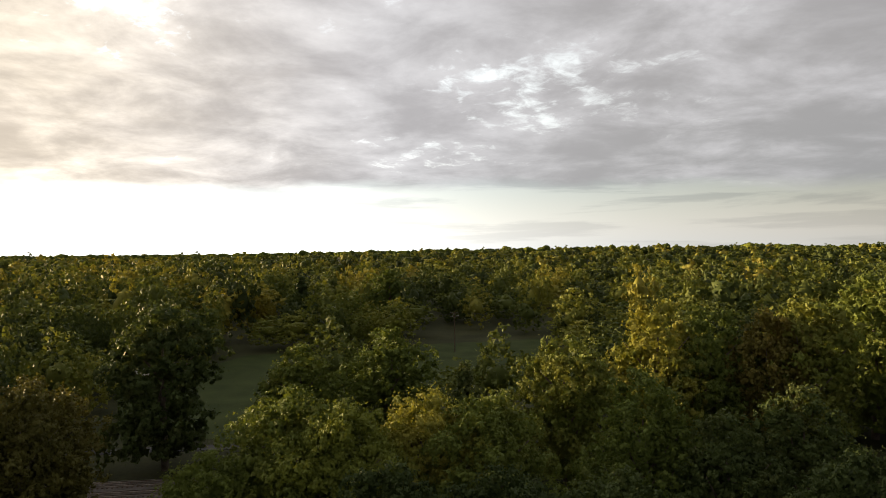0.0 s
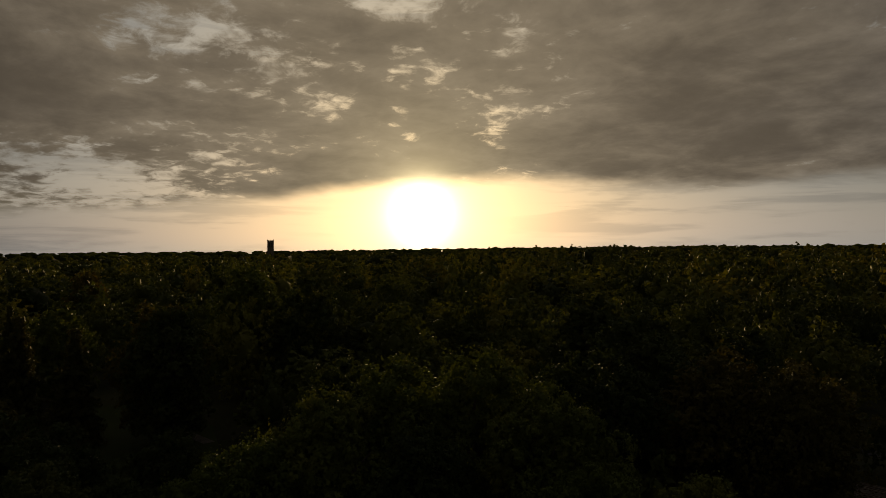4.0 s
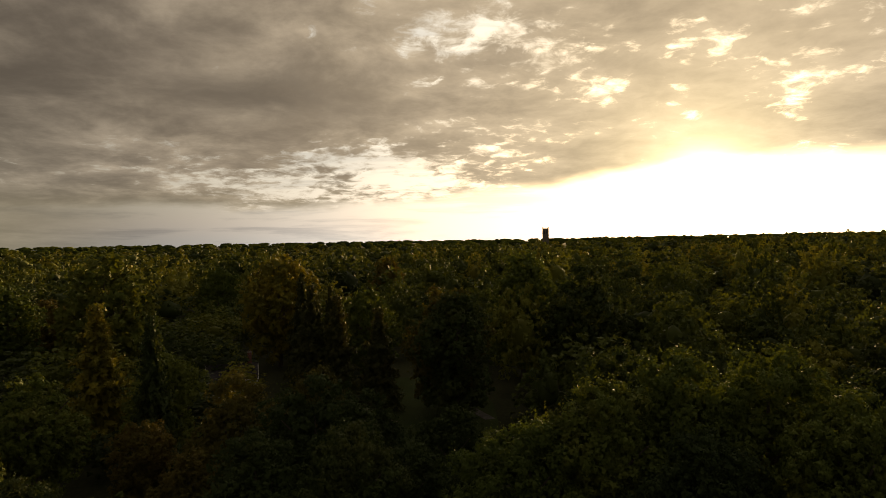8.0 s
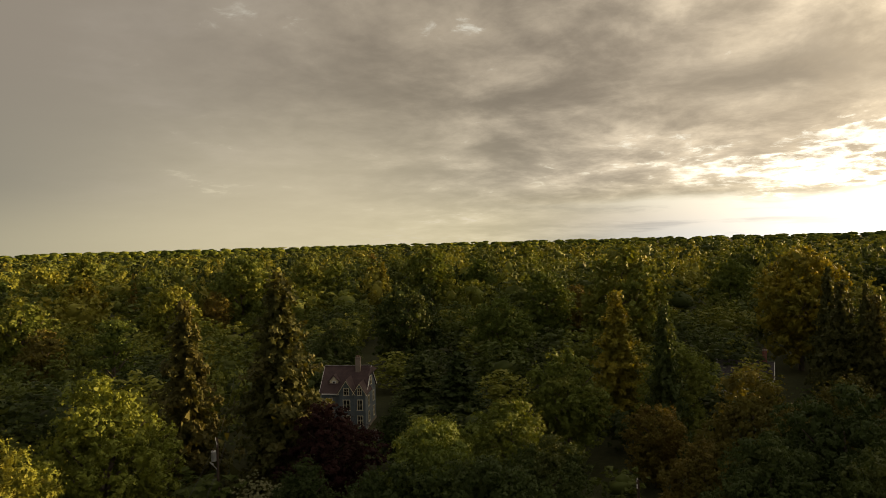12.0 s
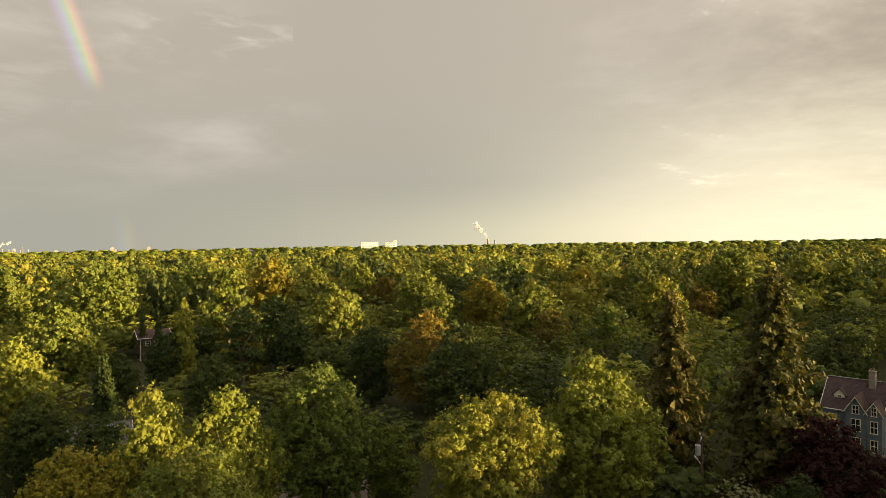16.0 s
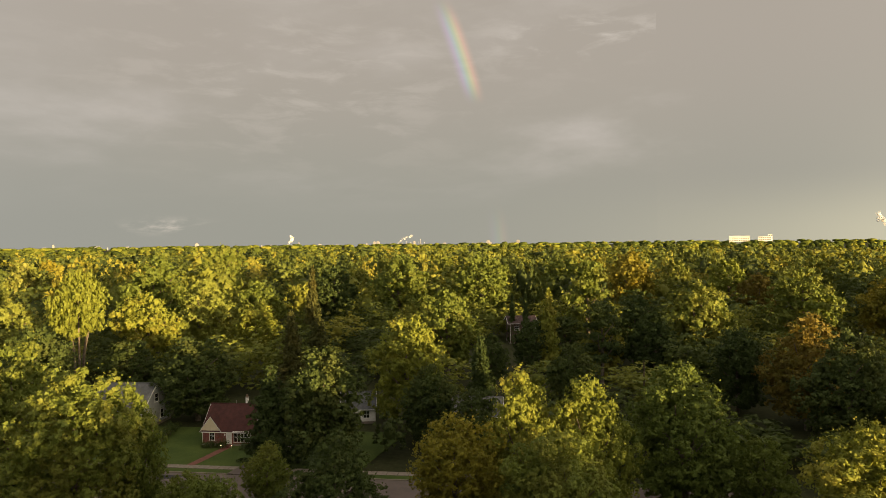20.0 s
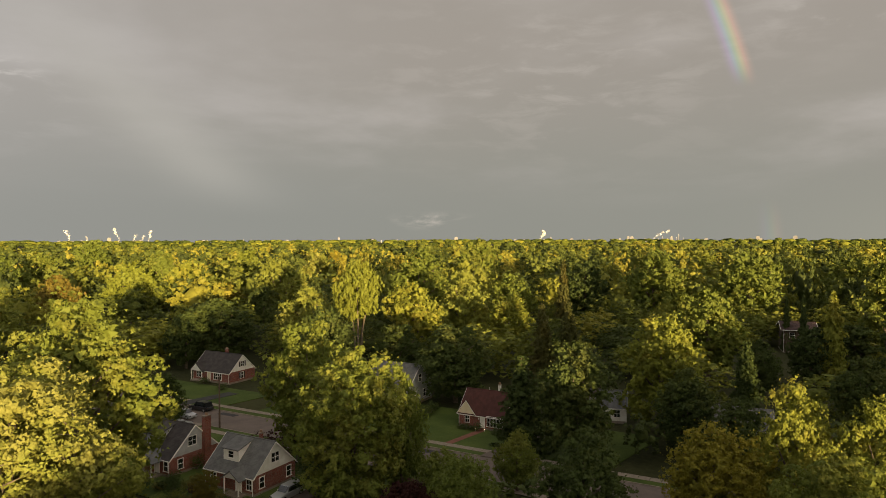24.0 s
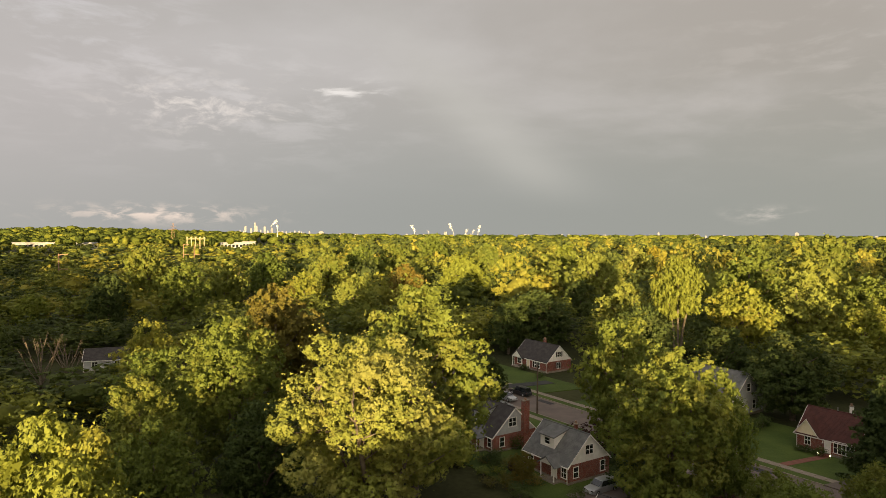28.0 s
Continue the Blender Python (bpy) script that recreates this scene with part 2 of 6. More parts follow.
sky = w.mix(w.step(hz, 0.1, -0.4, 0.0, 1.0), sky, w.mix(1.0, sky, col(0.90, 0.90, 0.91), "MULTIPLY"))
# overhead, out of view, the sky is brightened to lift the shade below
sky = w.mix(w.step(up, 0.42, 0.85), sky, w.mix(1.0, sky, col(1.25, 1.25, 1.3), "MULTIPLY"))
w.add("ShaderNodeOutputWorld", {0: w.add("ShaderNodeBackground", {0: sky, 1: 1.0}).outputs[0]})

# ---- materials ----
def material(name, build):
    m = bpy.data.materials.new(name)
    m.use_nodes = True
    n = Nodes(m.node_tree)
    n.add("ShaderNodeOutputMaterial", {0: build(n)})
    return m


def surface(name, a, b, scale=3.0, rough=0.8, metal=0.0, bump=0.2, fine=40.0, spec=0.3):
    """A worn surface: two tones in large patches, fine grain over them, and a little relief."""
    def build(n):
        p = n.add("ShaderNodeTexCoord").outputs["Object"]
        big, small = n.noise(p, scale, 5.0), n.noise(p, fine, 3.0)
        c = n.mix(n.step(n.math("ADD", n.math("MULTIPLY", big, 0.65), n.math("MULTIPLY", small, 0.35)), 0.32, 0.68), col(*a), col(*b))
        relief = n.add("ShaderNodeBump", {"Height": small, "Strength": bump, "Distance": 0.02}).outputs[0]
        return n.add("ShaderNodeBsdfPrincipled", {"Base Color": c, "Roughness": rough, "Metallic": metal, "Normal": relief, "Specular IOR Level": spec}).outputs[0]
    return material(name, build)


def foliage(name, a, b, c, patch=0.35, through=0.22, species=(), coarse=False):
    """Leaves: tone a to b from tree to tree and leaf to leaf, c in patches; a wood has several species, by each tree's own tone."""
    def build(n):
        geo = n.add("ShaderNodeNewGeometry")
        leaf = geo.outputs["Random Per Island"]
        pos = geo.outputs["Position"]
        tree_tone = n.add("ShaderNodeObjectInfo").outputs["Random"]
        patchy = n.noise(pos, 0.22, 3.0, 0.6)
        if species:
            tree_tone = n.add("ShaderNodeAttribute", attribute_name="tone").outputs["Fac"]
            base_col = n.ramp(tree_tone, *species)
            base_col = n.mix(1.0, base_col, n.mix(leaf, col(0.90, 0.90, 0.9), col(1.13, 1.10, 1.1)), "MULTIPLY")
        else:
            base_col = n.mix(n.math("ADD", n.math("MULTIPLY", leaf, 0.22), n.math("MULTIPLY", tree_tone, 0.78)), col(*a), col(*b))
        f = n.step(n.math("ADD", patchy, n.math("MULTIPLY", n.math("SUBTRACT", tree_tone, 0.5), 0.30)), 0.62 - patch * 0.3, 0.80 - patch * 0.3)
        base_col = n.mix(n.math("MULTIPLY", f, 0.25 if species else 0.5), base_col, col(*c))
        base_col = n.mix(1.0, base_col, col(1.07, 1.0, 0.82), "MULTIPLY")
        relief = geo.outputs["Normal"]
        if coarse:
            tufts = n.noise(pos, 0.42, 5.0, 0.7)
            base_col = n.mix(1.0, base_col, n.mix(n.step(tufts, 0.36, 0.64), col(0.74, 0.76, 0.80), col(1.08, 1.07, 1.02)), "MULTIPLY")
            relief = n.add("ShaderNodeBump", {"Height": tufts, "Strength": 1.0, "Distance": 1.5}).outputs[0]
        gloss = n.add("ShaderNodeBsdfPrincipled", {"Base Color": base_col, "Roughness": 0.65, "Specular IOR Level": 0.0 if coarse else 0.15, "Normal": relief}).outputs[0]
        thin = n.add("ShaderNodeBsdfTranslucent", {0: n.mix(1.0, base_col, col(1.25, 1.15, 0.6), "MULTIPLY")}).outputs[0]
        both = n.add("ShaderNodeMixShader", {0: through, 1: gloss, 2: thin}).outputs[0]
        return both
    return material(name, build)


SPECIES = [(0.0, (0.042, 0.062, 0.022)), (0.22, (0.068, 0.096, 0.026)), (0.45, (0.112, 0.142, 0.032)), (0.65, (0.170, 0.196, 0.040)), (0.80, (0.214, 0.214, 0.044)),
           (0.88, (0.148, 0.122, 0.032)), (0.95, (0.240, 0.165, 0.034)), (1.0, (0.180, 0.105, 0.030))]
DARK = foliage("leaf_dark_green", (0.036, 0.058, 0.020), (0.060, 0.088, 0.028), (0.082, 0.094, 0.030), 0.2)
GREEN = foliage("leaf_green", (0.080, 0.118, 0.028), (0.128, 0.165, 0.036), (0.170, 0.178, 0.042), 0.3)
LIME = foliage("leaf_yellow_green", (0.120, 0.158, 0.030), (0.190, 0.216, 0.042), (0.245, 0.230, 0.050), 0.35)
PALE = foliage("leaf_pale_green", (0.128, 0.165, 0.038), (0.185, 0.216, 0.052), (0.235, 0.238, 0.084), 0.4)
GOLD = foliage("leaf_golden", (0.165, 0.165, 0.026), (0.285, 0.235, 0.032), (0.085, 0.11, 0.026), 0.75)
RUST = foliage("leaf_rust", (0.112, 0.100, 0.024), (0.165, 0.126, 0.030), (0.112, 0.118, 0.026), 0.45)
RUSSET = foliage("leaf_olive_brown", (0.080, 0.084, 0.022), (0.138, 0.122, 0.030), (0.150, 0.112, 0.030), 0.3)
NEEDLE = foliage("leaf_olive_needles", (0.046, 0.058, 0.020), (0.076, 0.080, 0.026), (0.096, 0.084, 0.026), 0.3)
MAROON = foliage("leaf_maroon", (0.020, 0.008, 0.009), (0.038, 0.013, 0.013), (0.03, 0.015, 0.012), 0.3)
WHITE = foliage("leaf_white_flowering", (0.05, 0.08, 0.02), (0.36, 0.36, 0.26), (0.06, 0.09, 0.02), 0.2)
WOODS = foliage("leaf_woods", (0, 0, 0), (0, 0, 0), (0.21, 0.208, 0.036), 0.24, 0.22, SPECIES)
WOODS_FAR = foliage("leaf_distant_woods", (0, 0, 0), (0, 0, 0), (0.20, 0.19, 0.036), 0.22, 0.18, SPECIES, True)
FAR_GREY = surface("hazy_cladding", (0.17, 0.165, 0.17), (0.25, 0.245, 0.25), 0.05, 0.7, 0, 0.0, 0.4)
BARK = surface("bark", (0.075, 0.058, 0.042), (0.16, 0.13, 0.10), 2.0, 0.9, 0, 0.6, 18.0)
ASPHALT = surface("asphalt", (0.105, 0.084, 0.072), (0.150, 0.118, 0.100), 0.35, 0.85, 0, 0.2, 9.0)
TAR = surface("fresh_asphalt", (0.022, 0.022, 0.024), (0.045, 0.043, 0.043), 0.5, 0.85, 0, 0.2, 12.0)
CONCRETE = surface("concrete", (0.17, 0.14, 0.11), (0.27, 0.225, 0.18), 0.7, 0.85, 0, 0.2, 10.0)
GRASS = surface("mown_grass", (0.038, 0.062, 0.012), (0.072, 0.100, 0.021), 0.16, 0.9, 0, 0.8, 5.0, 0.15)
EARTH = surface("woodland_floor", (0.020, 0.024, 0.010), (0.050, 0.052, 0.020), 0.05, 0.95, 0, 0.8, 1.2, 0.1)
SAND = surface("sand", (0.20, 0.16, 0.11), (0.28, 0.23, 0.16), 0.4, 0.9, 0, 0.3, 8.0)
BALLAST = surface("ballast", (0.055, 0.048, 0.042), (0.13, 0.115, 0.10), 0.6, 0.95, 0, 0.9, 6.0)
# grass with the shade of the surrounding trees put into its colour
SHADED_GRASS = surface("shaded_grass", (0.022, 0.035, 0.009), (0.046, 0.060, 0.016), 0.12, 0.95, 0, 0.9, 3.0, 0.1)
PAVING = surface("brick_paving", (0.13, 0.050, 0.036), (0.19, 0.080, 0.056), 1.5, 0.85, 0, 0.4, 9.0)
RAIL = surface("rail_steel", (0.22, 0.18, 0.15), (0.34, 0.30, 0.27), 2.0, 0.35, 0.9, 0.1)
TIMBER = surface("creosoted_timber", (0.055, 0.038, 0.026), (0.12, 0.085, 0.06), 1.5, 0.85, 0, 0.4, 14.0)
WHITE_PAINT = surface("white_paint", (0.68, 0.66, 0.60), (0.82, 0.80, 0.76), 1.2, 0.55, 0, 0.05)
CREAM = surface("cream_siding", (0.62, 0.54, 0.36), (0.72, 0.64, 0.46), 1.0, 0.6, 0, 0.05)
GREY_SIDING = surface("grey_siding", (0.30, 0.31, 0.31), (0.42, 0.43, 0.43), 1.0, 0.6, 0, 0.08)
BLUE_SIDING = surface("blue_grey_siding", (0.085, 0.105, 0.115), (0.125, 0.148, 0.160), 1.2, 0.65, 0, 0.1)
SHINGLE_DARK = surface("dark_shingles", (0.030, 0.027, 0.027), (0.062, 0.055, 0.052), 1.1, 0.85, 0, 0.5, 9.0)
SHINGLE_GREY = surface("grey_shingles", (0.085, 0.088, 0.088), (0.15, 0.15, 0.148), 1.1, 0.85, 0, 0.5, 9.0)
SHINGLE_RED = surface("red_brown_shingles", (0.050, 0.019, 0.016), (0.082, 0.030, 0.024), 1.0, 0.85, 0, 0.5, 9.0)
SHINGLE_PLUM = surface("plum_shingles", (0.045, 0.028, 0.027), (0.075, 0.048, 0.045), 1.0, 0.85, 0, 0.5, 9.0)
METAL = surface("galvanised_metal", (0.38, 0.38, 0.37), (0.55, 0.55, 0.54), 2.0, 0.45, 0.6, 0.1)
RUSTY = surface("weathered_steel", (0.20, 0.12, 0.075), (0.32, 0.21, 0.14), 1.0, 0.7, 0.3, 0.2)
YELLOW_STEEL = surface("ochre_steel", (0.26, 0.22, 0.12), (0.34, 0.29, 0.17), 1.0, 0.6, 0.1, 0.1)
STONE = surface("tower_stone", (0.18, 0.15, 0.12), (0.30, 0.26, 0.21), 0.3, 0.9, 0, 0.3, 2.0)
FAR_WHITE = surface("pale_cladding", (0.20, 0.20, 0.205), (0.28, 0.28, 0.285), 0.05, 0.7, 0, 0.0, 0.4)
STEAM = material("steam", lambda n: n.add("ShaderNodeMixShader", {0: n.step(n.noise(n.add("ShaderNodeNewGeometry").outputs["Position"], 0.06, 4.0), 0.35, 0.7, 0.03, 0.5), 1: n.add("ShaderNodeBsdfTransparent").outputs[0],
                                                                  2: n.add("ShaderNodeBsdfDiffuse", {0: col(0.86, 0.85, 0.84)}).outputs[0]}).outputs[0])
RUBBER = surface("tyre_rubber", (0.015, 0.015, 0.015), (0.03, 0.03, 0.03), 3.0, 0.8)


def brick_build(n):
    p = n.add("ShaderNodeTexCoord").outputs["Object"]
    s = n.add("ShaderNodeSeparateXYZ", {0: p}).outputs
    run = n.add("ShaderNodeCombineXYZ", {0: n.math("ADD", s[0], s[1]), 1: s[2], 2: 0.0}).outputs[0]
    b = n.add("ShaderNodeTexBrick", {"Vector": run, "Color1": col(0.16, 0.040, 0.028), "Color2": col(0.24, 0.070, 0.045), "Mortar": col(0.24, 0.19, 0.16),
                                     "Scale": 1.0, "Mortar Size": 0.006, "Brick Width": 0.21, "Row Height": 0.075, "Bias": 0.0})
    stain = n.noise(p, 0.9, 5.0)
    c = n.mix(n.step(stain, 0.45, 0.75), b.outputs[0], n.mix(1.0, b.outputs[0], col(0.6, 0.6, 0.62), "MULTIPLY"))
    relief = n.add("ShaderNodeBump", {"Height": b.outputs[1], "Strength": 0.3, "Distance": -0.01}).outputs[0]
    return n.add("ShaderNodeBsdfPrincipled", {"Base Color": c, "Roughness": 0.85, "Normal": relief}).outputs[0]


BRICK = material("red_brick", brick_build)
GLASS = material("window_glass", lambda n: n.add("ShaderNodeBsdfPrincipled", {"Base Color": col(0.02, 0.024, 0.028), "Roughness": 0.06, "Specular IOR Level": 0.9}).outputs[0])
LAMP = material("lit_lamp", lambda n: n.add("ShaderNodeEmission", {0: col(1.0, 0.75, 0.42), 1: 6.0}).outputs[0])


def car_paint(name, c):
    return material(name, lambda n: n.add("ShaderNodeBsdfPrincipled", {"Base Color": n.mix(n.noise(n.add("ShaderNodeTexCoord").outputs["Object"], 6.0), col(*c), col(*[v * 0.85 for v in c])),
                                                                       "Roughness": 0.28, "Metallic": 0.35, "Coat Weight": 0.6}).outputs[0])


PAINT_SILVER, PAINT_WHITE, PAINT_BLACK = car_paint("silver_paint", (0.42, 0.43, 0.44)), car_paint("white_car_paint", (0.75, 0.75, 0.74)), car_paint("dark_car_paint", (0.02, 0.022, 0.026))


# ---- building blocks ----
def mesh_of(name, verts, faces, mat):
    me = bpy.data.meshes.new(name)
    me.from_pydata(verts, [], faces)
    if mat:
        me.materials.append(mat)
    return me


def part(name, bm, mat, parent=None, label=""):
    me = bpy.data.meshes.new(name)
    bm.to_mesh(me)
    bm.free()
    me.materials.append(mat)
    ob = new(name, me)
    ob.parent = parent
    return tagged(ob, label)


def thing(name, x, y, z, rz, label, category, group="", kind=""):
    ob = new(name)
    ob.matrix_world = pose(x, y, z, 0, 0, rz)
    ob.empty_display_size = 0.3
    return tagged(ob, label, category, group, kind)


def box(x0, y0, z0, x1, y1, z1, bm=None, bevel=0.0):
    bm = bm or bmesh.new()
    made = bmesh.ops.create_cube(bm, size=1.0, matrix=Matrix.LocRotScale(((x0 + x1) / 2, (y0 + y1) / 2, (z0 + z1) / 2), None, (x1 - x0, y1 - y0, z1 - z0)))
    if bevel:
        edges = {e for v in made["verts"] for e in v.link_edges}
        bmesh.ops.bevel(bm, geom=list(edges), offset=bevel, segments=2, affect="EDGES")
    return bm


def rod(a, b, r0, r1=None, n=8, bm=None):
    bm = bm or bmesh.new()
    a, b = Vector(a), Vector(b)
    turn = (b - a).to_track_quat("Z", "Y").to_matrix().to_4x4()
    bmesh.ops.create_cone(bm, cap_ends=True, segments=n, radius1=r0, radius2=r0 if r1 is None else r1, depth=(b - a).length, matrix=Matrix.Translation((a + b) / 2) @ turn)
    return bm


def prism(outline, axis, lo, hi, bm=None):
    """A flat outline of (u, v) points carried along an axis: 'x' has (y, z) points, 'y' has (x, z), 'z' has (x, y)."""
    bm = bm or bmesh.new()
    put = {"x": lambda p, s: (s, p[0], p[1]), "y": lambda p, s: (p[0], s, p[1]), "z": lambda p, s: (p[0], p[1], s)}[axis]
    ends = [[bm.verts.new(put(p, s)) for p in outline] for s in (lo, hi)]
    for e in ends:
        bm.faces.new(e)
    k = len(outline)
    for i in range(k):
        bm.faces.new((ends[0][i], ends[0][(i + 1) % k], ends[1][(i + 1) % k], ends[1][i]))
    bmesh.ops.recalc_face_normals(bm, faces=bm.faces)
    return bm


def ground_height(x, y):
    """Flat near by, a low wooded rise far to the north and another to the east."""
    r, a = math.hypot(x, y), math.degrees(math.atan2(-x, y))
    north = 17 * math.exp(-((a + 18) / 38) ** 2) + 9 * math.exp(-((a - 45) / 22) ** 2)
    east = 26 * math.exp(-((a + 84) / 13) ** 2)
    s, e = (min(1.0, max(0.0, (r - lo) / 1000)) for lo in (400, 1400))
    return north * s * s * (3 - 2 * s) + east * e * e * (3 - 2 * e)


def sheet(name, outline, z, mat, label, category, thick=0.0):
    """A flat piece of ground with an outline of (x, y) points."""
    ob = part(name, prism(outline, "z", z - thick, z) if thick else prism(outline, "z", -0.02, z), mat)
    return tagged(ob, label, category, kind="structure")


# ---- ground ----
radii = [0.5] + [12 * 1.11 ** i for i in range(58)]
radii = [r for r in radii if r < 4900] + [4950]
turns = 96
gv, gf = [(0, 0, 0)], []
for r in radii:
    for k in range(turns):
        a = 2 * math.pi * k / turns
        x, y = r * math.cos(a), r * math.sin(a)
        gv.append((x, y, ground_height(x, y)))
gf += [(0, 1 + k, 1 + (k + 1) % turns) for k in range(turns)]
for i in range(len(radii) - 1):
    o = 1 + i * turns
    gf += [(o + k, o + turns + k, o + turns + (k + 1) % turns, o + (k + 1) % turns) for k in range(turns)]
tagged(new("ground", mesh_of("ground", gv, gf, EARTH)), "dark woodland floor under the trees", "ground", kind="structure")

# ---- trees ----
def ico(sub):
    bm = bmesh.new()
    bmesh.ops.create_icosphere(bm, subdivisions=sub, radius=1.0)
    bm.verts.index_update()
    v = np.array([p.co[:] for p in bm.verts])
    f = np.array([[q.index for q in t.verts] for t in bm.faces])
    bm.free()
    return v, f


ICO = {s: ico(s) for s in (1, 2)}


class Heap:
    """Gathers pieces of mesh; join() makes one mesh of them."""

    def __init__(self):
        self.v, self.tri, self.quad, self.n = [], [], [], 0

    def put(self, v, f):
        (self.tri if f.shape[1] == 3 else self.quad).append(f + self.n)
        self.v.append(v)
        self.n += len(v)

    def arrays(self):
        return np.concatenate(self.v), (np.concatenate(self.tri) if self.tri else np.zeros((0, 3), int)), (np.concatenate(self.quad) if self.quad else np.zeros((0, 4), int))

    def join(self, name, mat):
        v, t, q = self.arrays()
        me = bpy.data.meshes.new(name)
        me.vertices.add(len(v))
        me.vertices.foreach_set("co", v.astype(np.float32).ravel())
        me.loops.add(t.size + q.size)
        me.loops.foreach_set("vertex_index", np.concatenate([t.ravel(), q.ravel()]).astype(np.int32))
        me.polygons.add(len(t) + len(q))
        me.polygons.foreach_set("loop_start", np.concatenate([np.arange(len(t)) * 3, t.size + np.arange(len(q)) * 4]).astype(np.int32))
        me.update(calc_edges=True)
        me.validate()
        me.materials.append(mat)
        return me


def unit(a):
    return a / np.maximum(np.linalg.norm(a, axis=1, keepdims=True), 1e-9)


def leaves(heap, rng, c, n, size, spread=0.55, slim=0.62):
    """One small leaf spray, a single pointed face, at each point c, facing about n."""
    k = len(c)
    n = unit(n + rng.normal(0, spread, (k, 3)))
    a = unit(np.cross(n, rng.normal(0, 1, (k, 3))))
    b = np.cross(n, a)
    s = size * rng.uniform(0.65, 1.35, (k, 1))
    v = np.stack([c - a * s, c + a * s * 0.8 - b * s * slim * 1.45, c + a * s * 0.55 + b * s * slim * 1.45], 1).reshape(-1, 3)
    heap.put(v, np.arange(3 * k).reshape(-1, 3))


def lump(heap, rng, c, r, sub=1, rough=0.16):
    v, f = ICO[sub]
    v = v * (1 + rng.normal(0, rough, (len(v), 1)))
    heap.put(c + v * r, f)


def on_lobes(rng, cen, rad, count, cut=0.86):
    """Points on the outside of a heap of round lobes."""
    share = rad[:, 0] * rad[:, 2]
    pick = rng.choice(len(cen), int(count * 1.9), p=share / share.sum())
    d = unit(rng.normal(0, 1, (len(pick), 3)) + np.array([0, 0, 0.25]))
    p = cen[pick] + d * rad[pick] * rng.uniform(0.88, 1.12, (len(pick), 1))
    inside = np.zeros(len(p), bool)
    for c, r in zip(cen, rad):
        inside |= (((p - c) / r) ** 2).sum(1) < cut ** 2
    p, d = p[~inside], d[~inside]
    return p[:count], d[:count]


# every shape of tree is 20 m high with a crown of 7 m radius; each tree scales it
def open_tree(seed):
    """An open, forked tree: its limbs and, at the ends of their boughs, the bunches of leaves."""
    rng = np.random.default_rng(900 + seed)
    limbs = [[np.array([0.1, 0.0, 4.0]), np.array([-0.3, 0.4, 10.0]), np.array([0.2, -0.2, 17.6])]]
    for i in range(5):
        a = i * 1.257 + rng.uniform(-0.25, 0.25)
        o = np.array([math.cos(a), math.sin(a), 0.0])
        z = 3.2 + 0.55 * i
        limbs.append([np.array([0.0, 0.0, z]), o * rng.uniform(2.0, 2.7) + np.array([0, 0, z + 5.0]), o * rng.uniform(4.2, 5.2) + np.array([0, 0, rng.uniform(13.0, 15.5)])])
    cen = []
    while len(cen) < 118:
        d = unit(rng.normal(0, 1, (1, 3)))[0]
        p = d * rng.uniform(0.55, 1.0) ** 0.6 * np.array([6.9, 6.9, 7.9]) * (0.82 + 0.2 * math.sin(3 * math.atan2(d[1], d[0]) + 4 * d[2] + seed)) + np.array([0, 0, 12.0])
        if p[2] > 5.0 and all(np.linalg.norm(p - q) > 1.25 for q in cen):
            cen.append(p)
    boughs = []
    for p in cen:
        joints = [a + (b - a) * f for l in limbs for a, b in zip(l, l[1:]) for f in (0.3, 0.6, 0.9)]
        joints = [j for j in joints if j[2] < p[2] - 0.5] or [limbs[0][0]]
        boughs.append((min(joints, key=lambda j: np.linalg.norm(j - p)), p))
    return limbs, boughs, np.array(cen), rng.uniform(0.75, 1.35, (len(cen), 1)) * np.array([[1.1, 1.1, 0.8]])


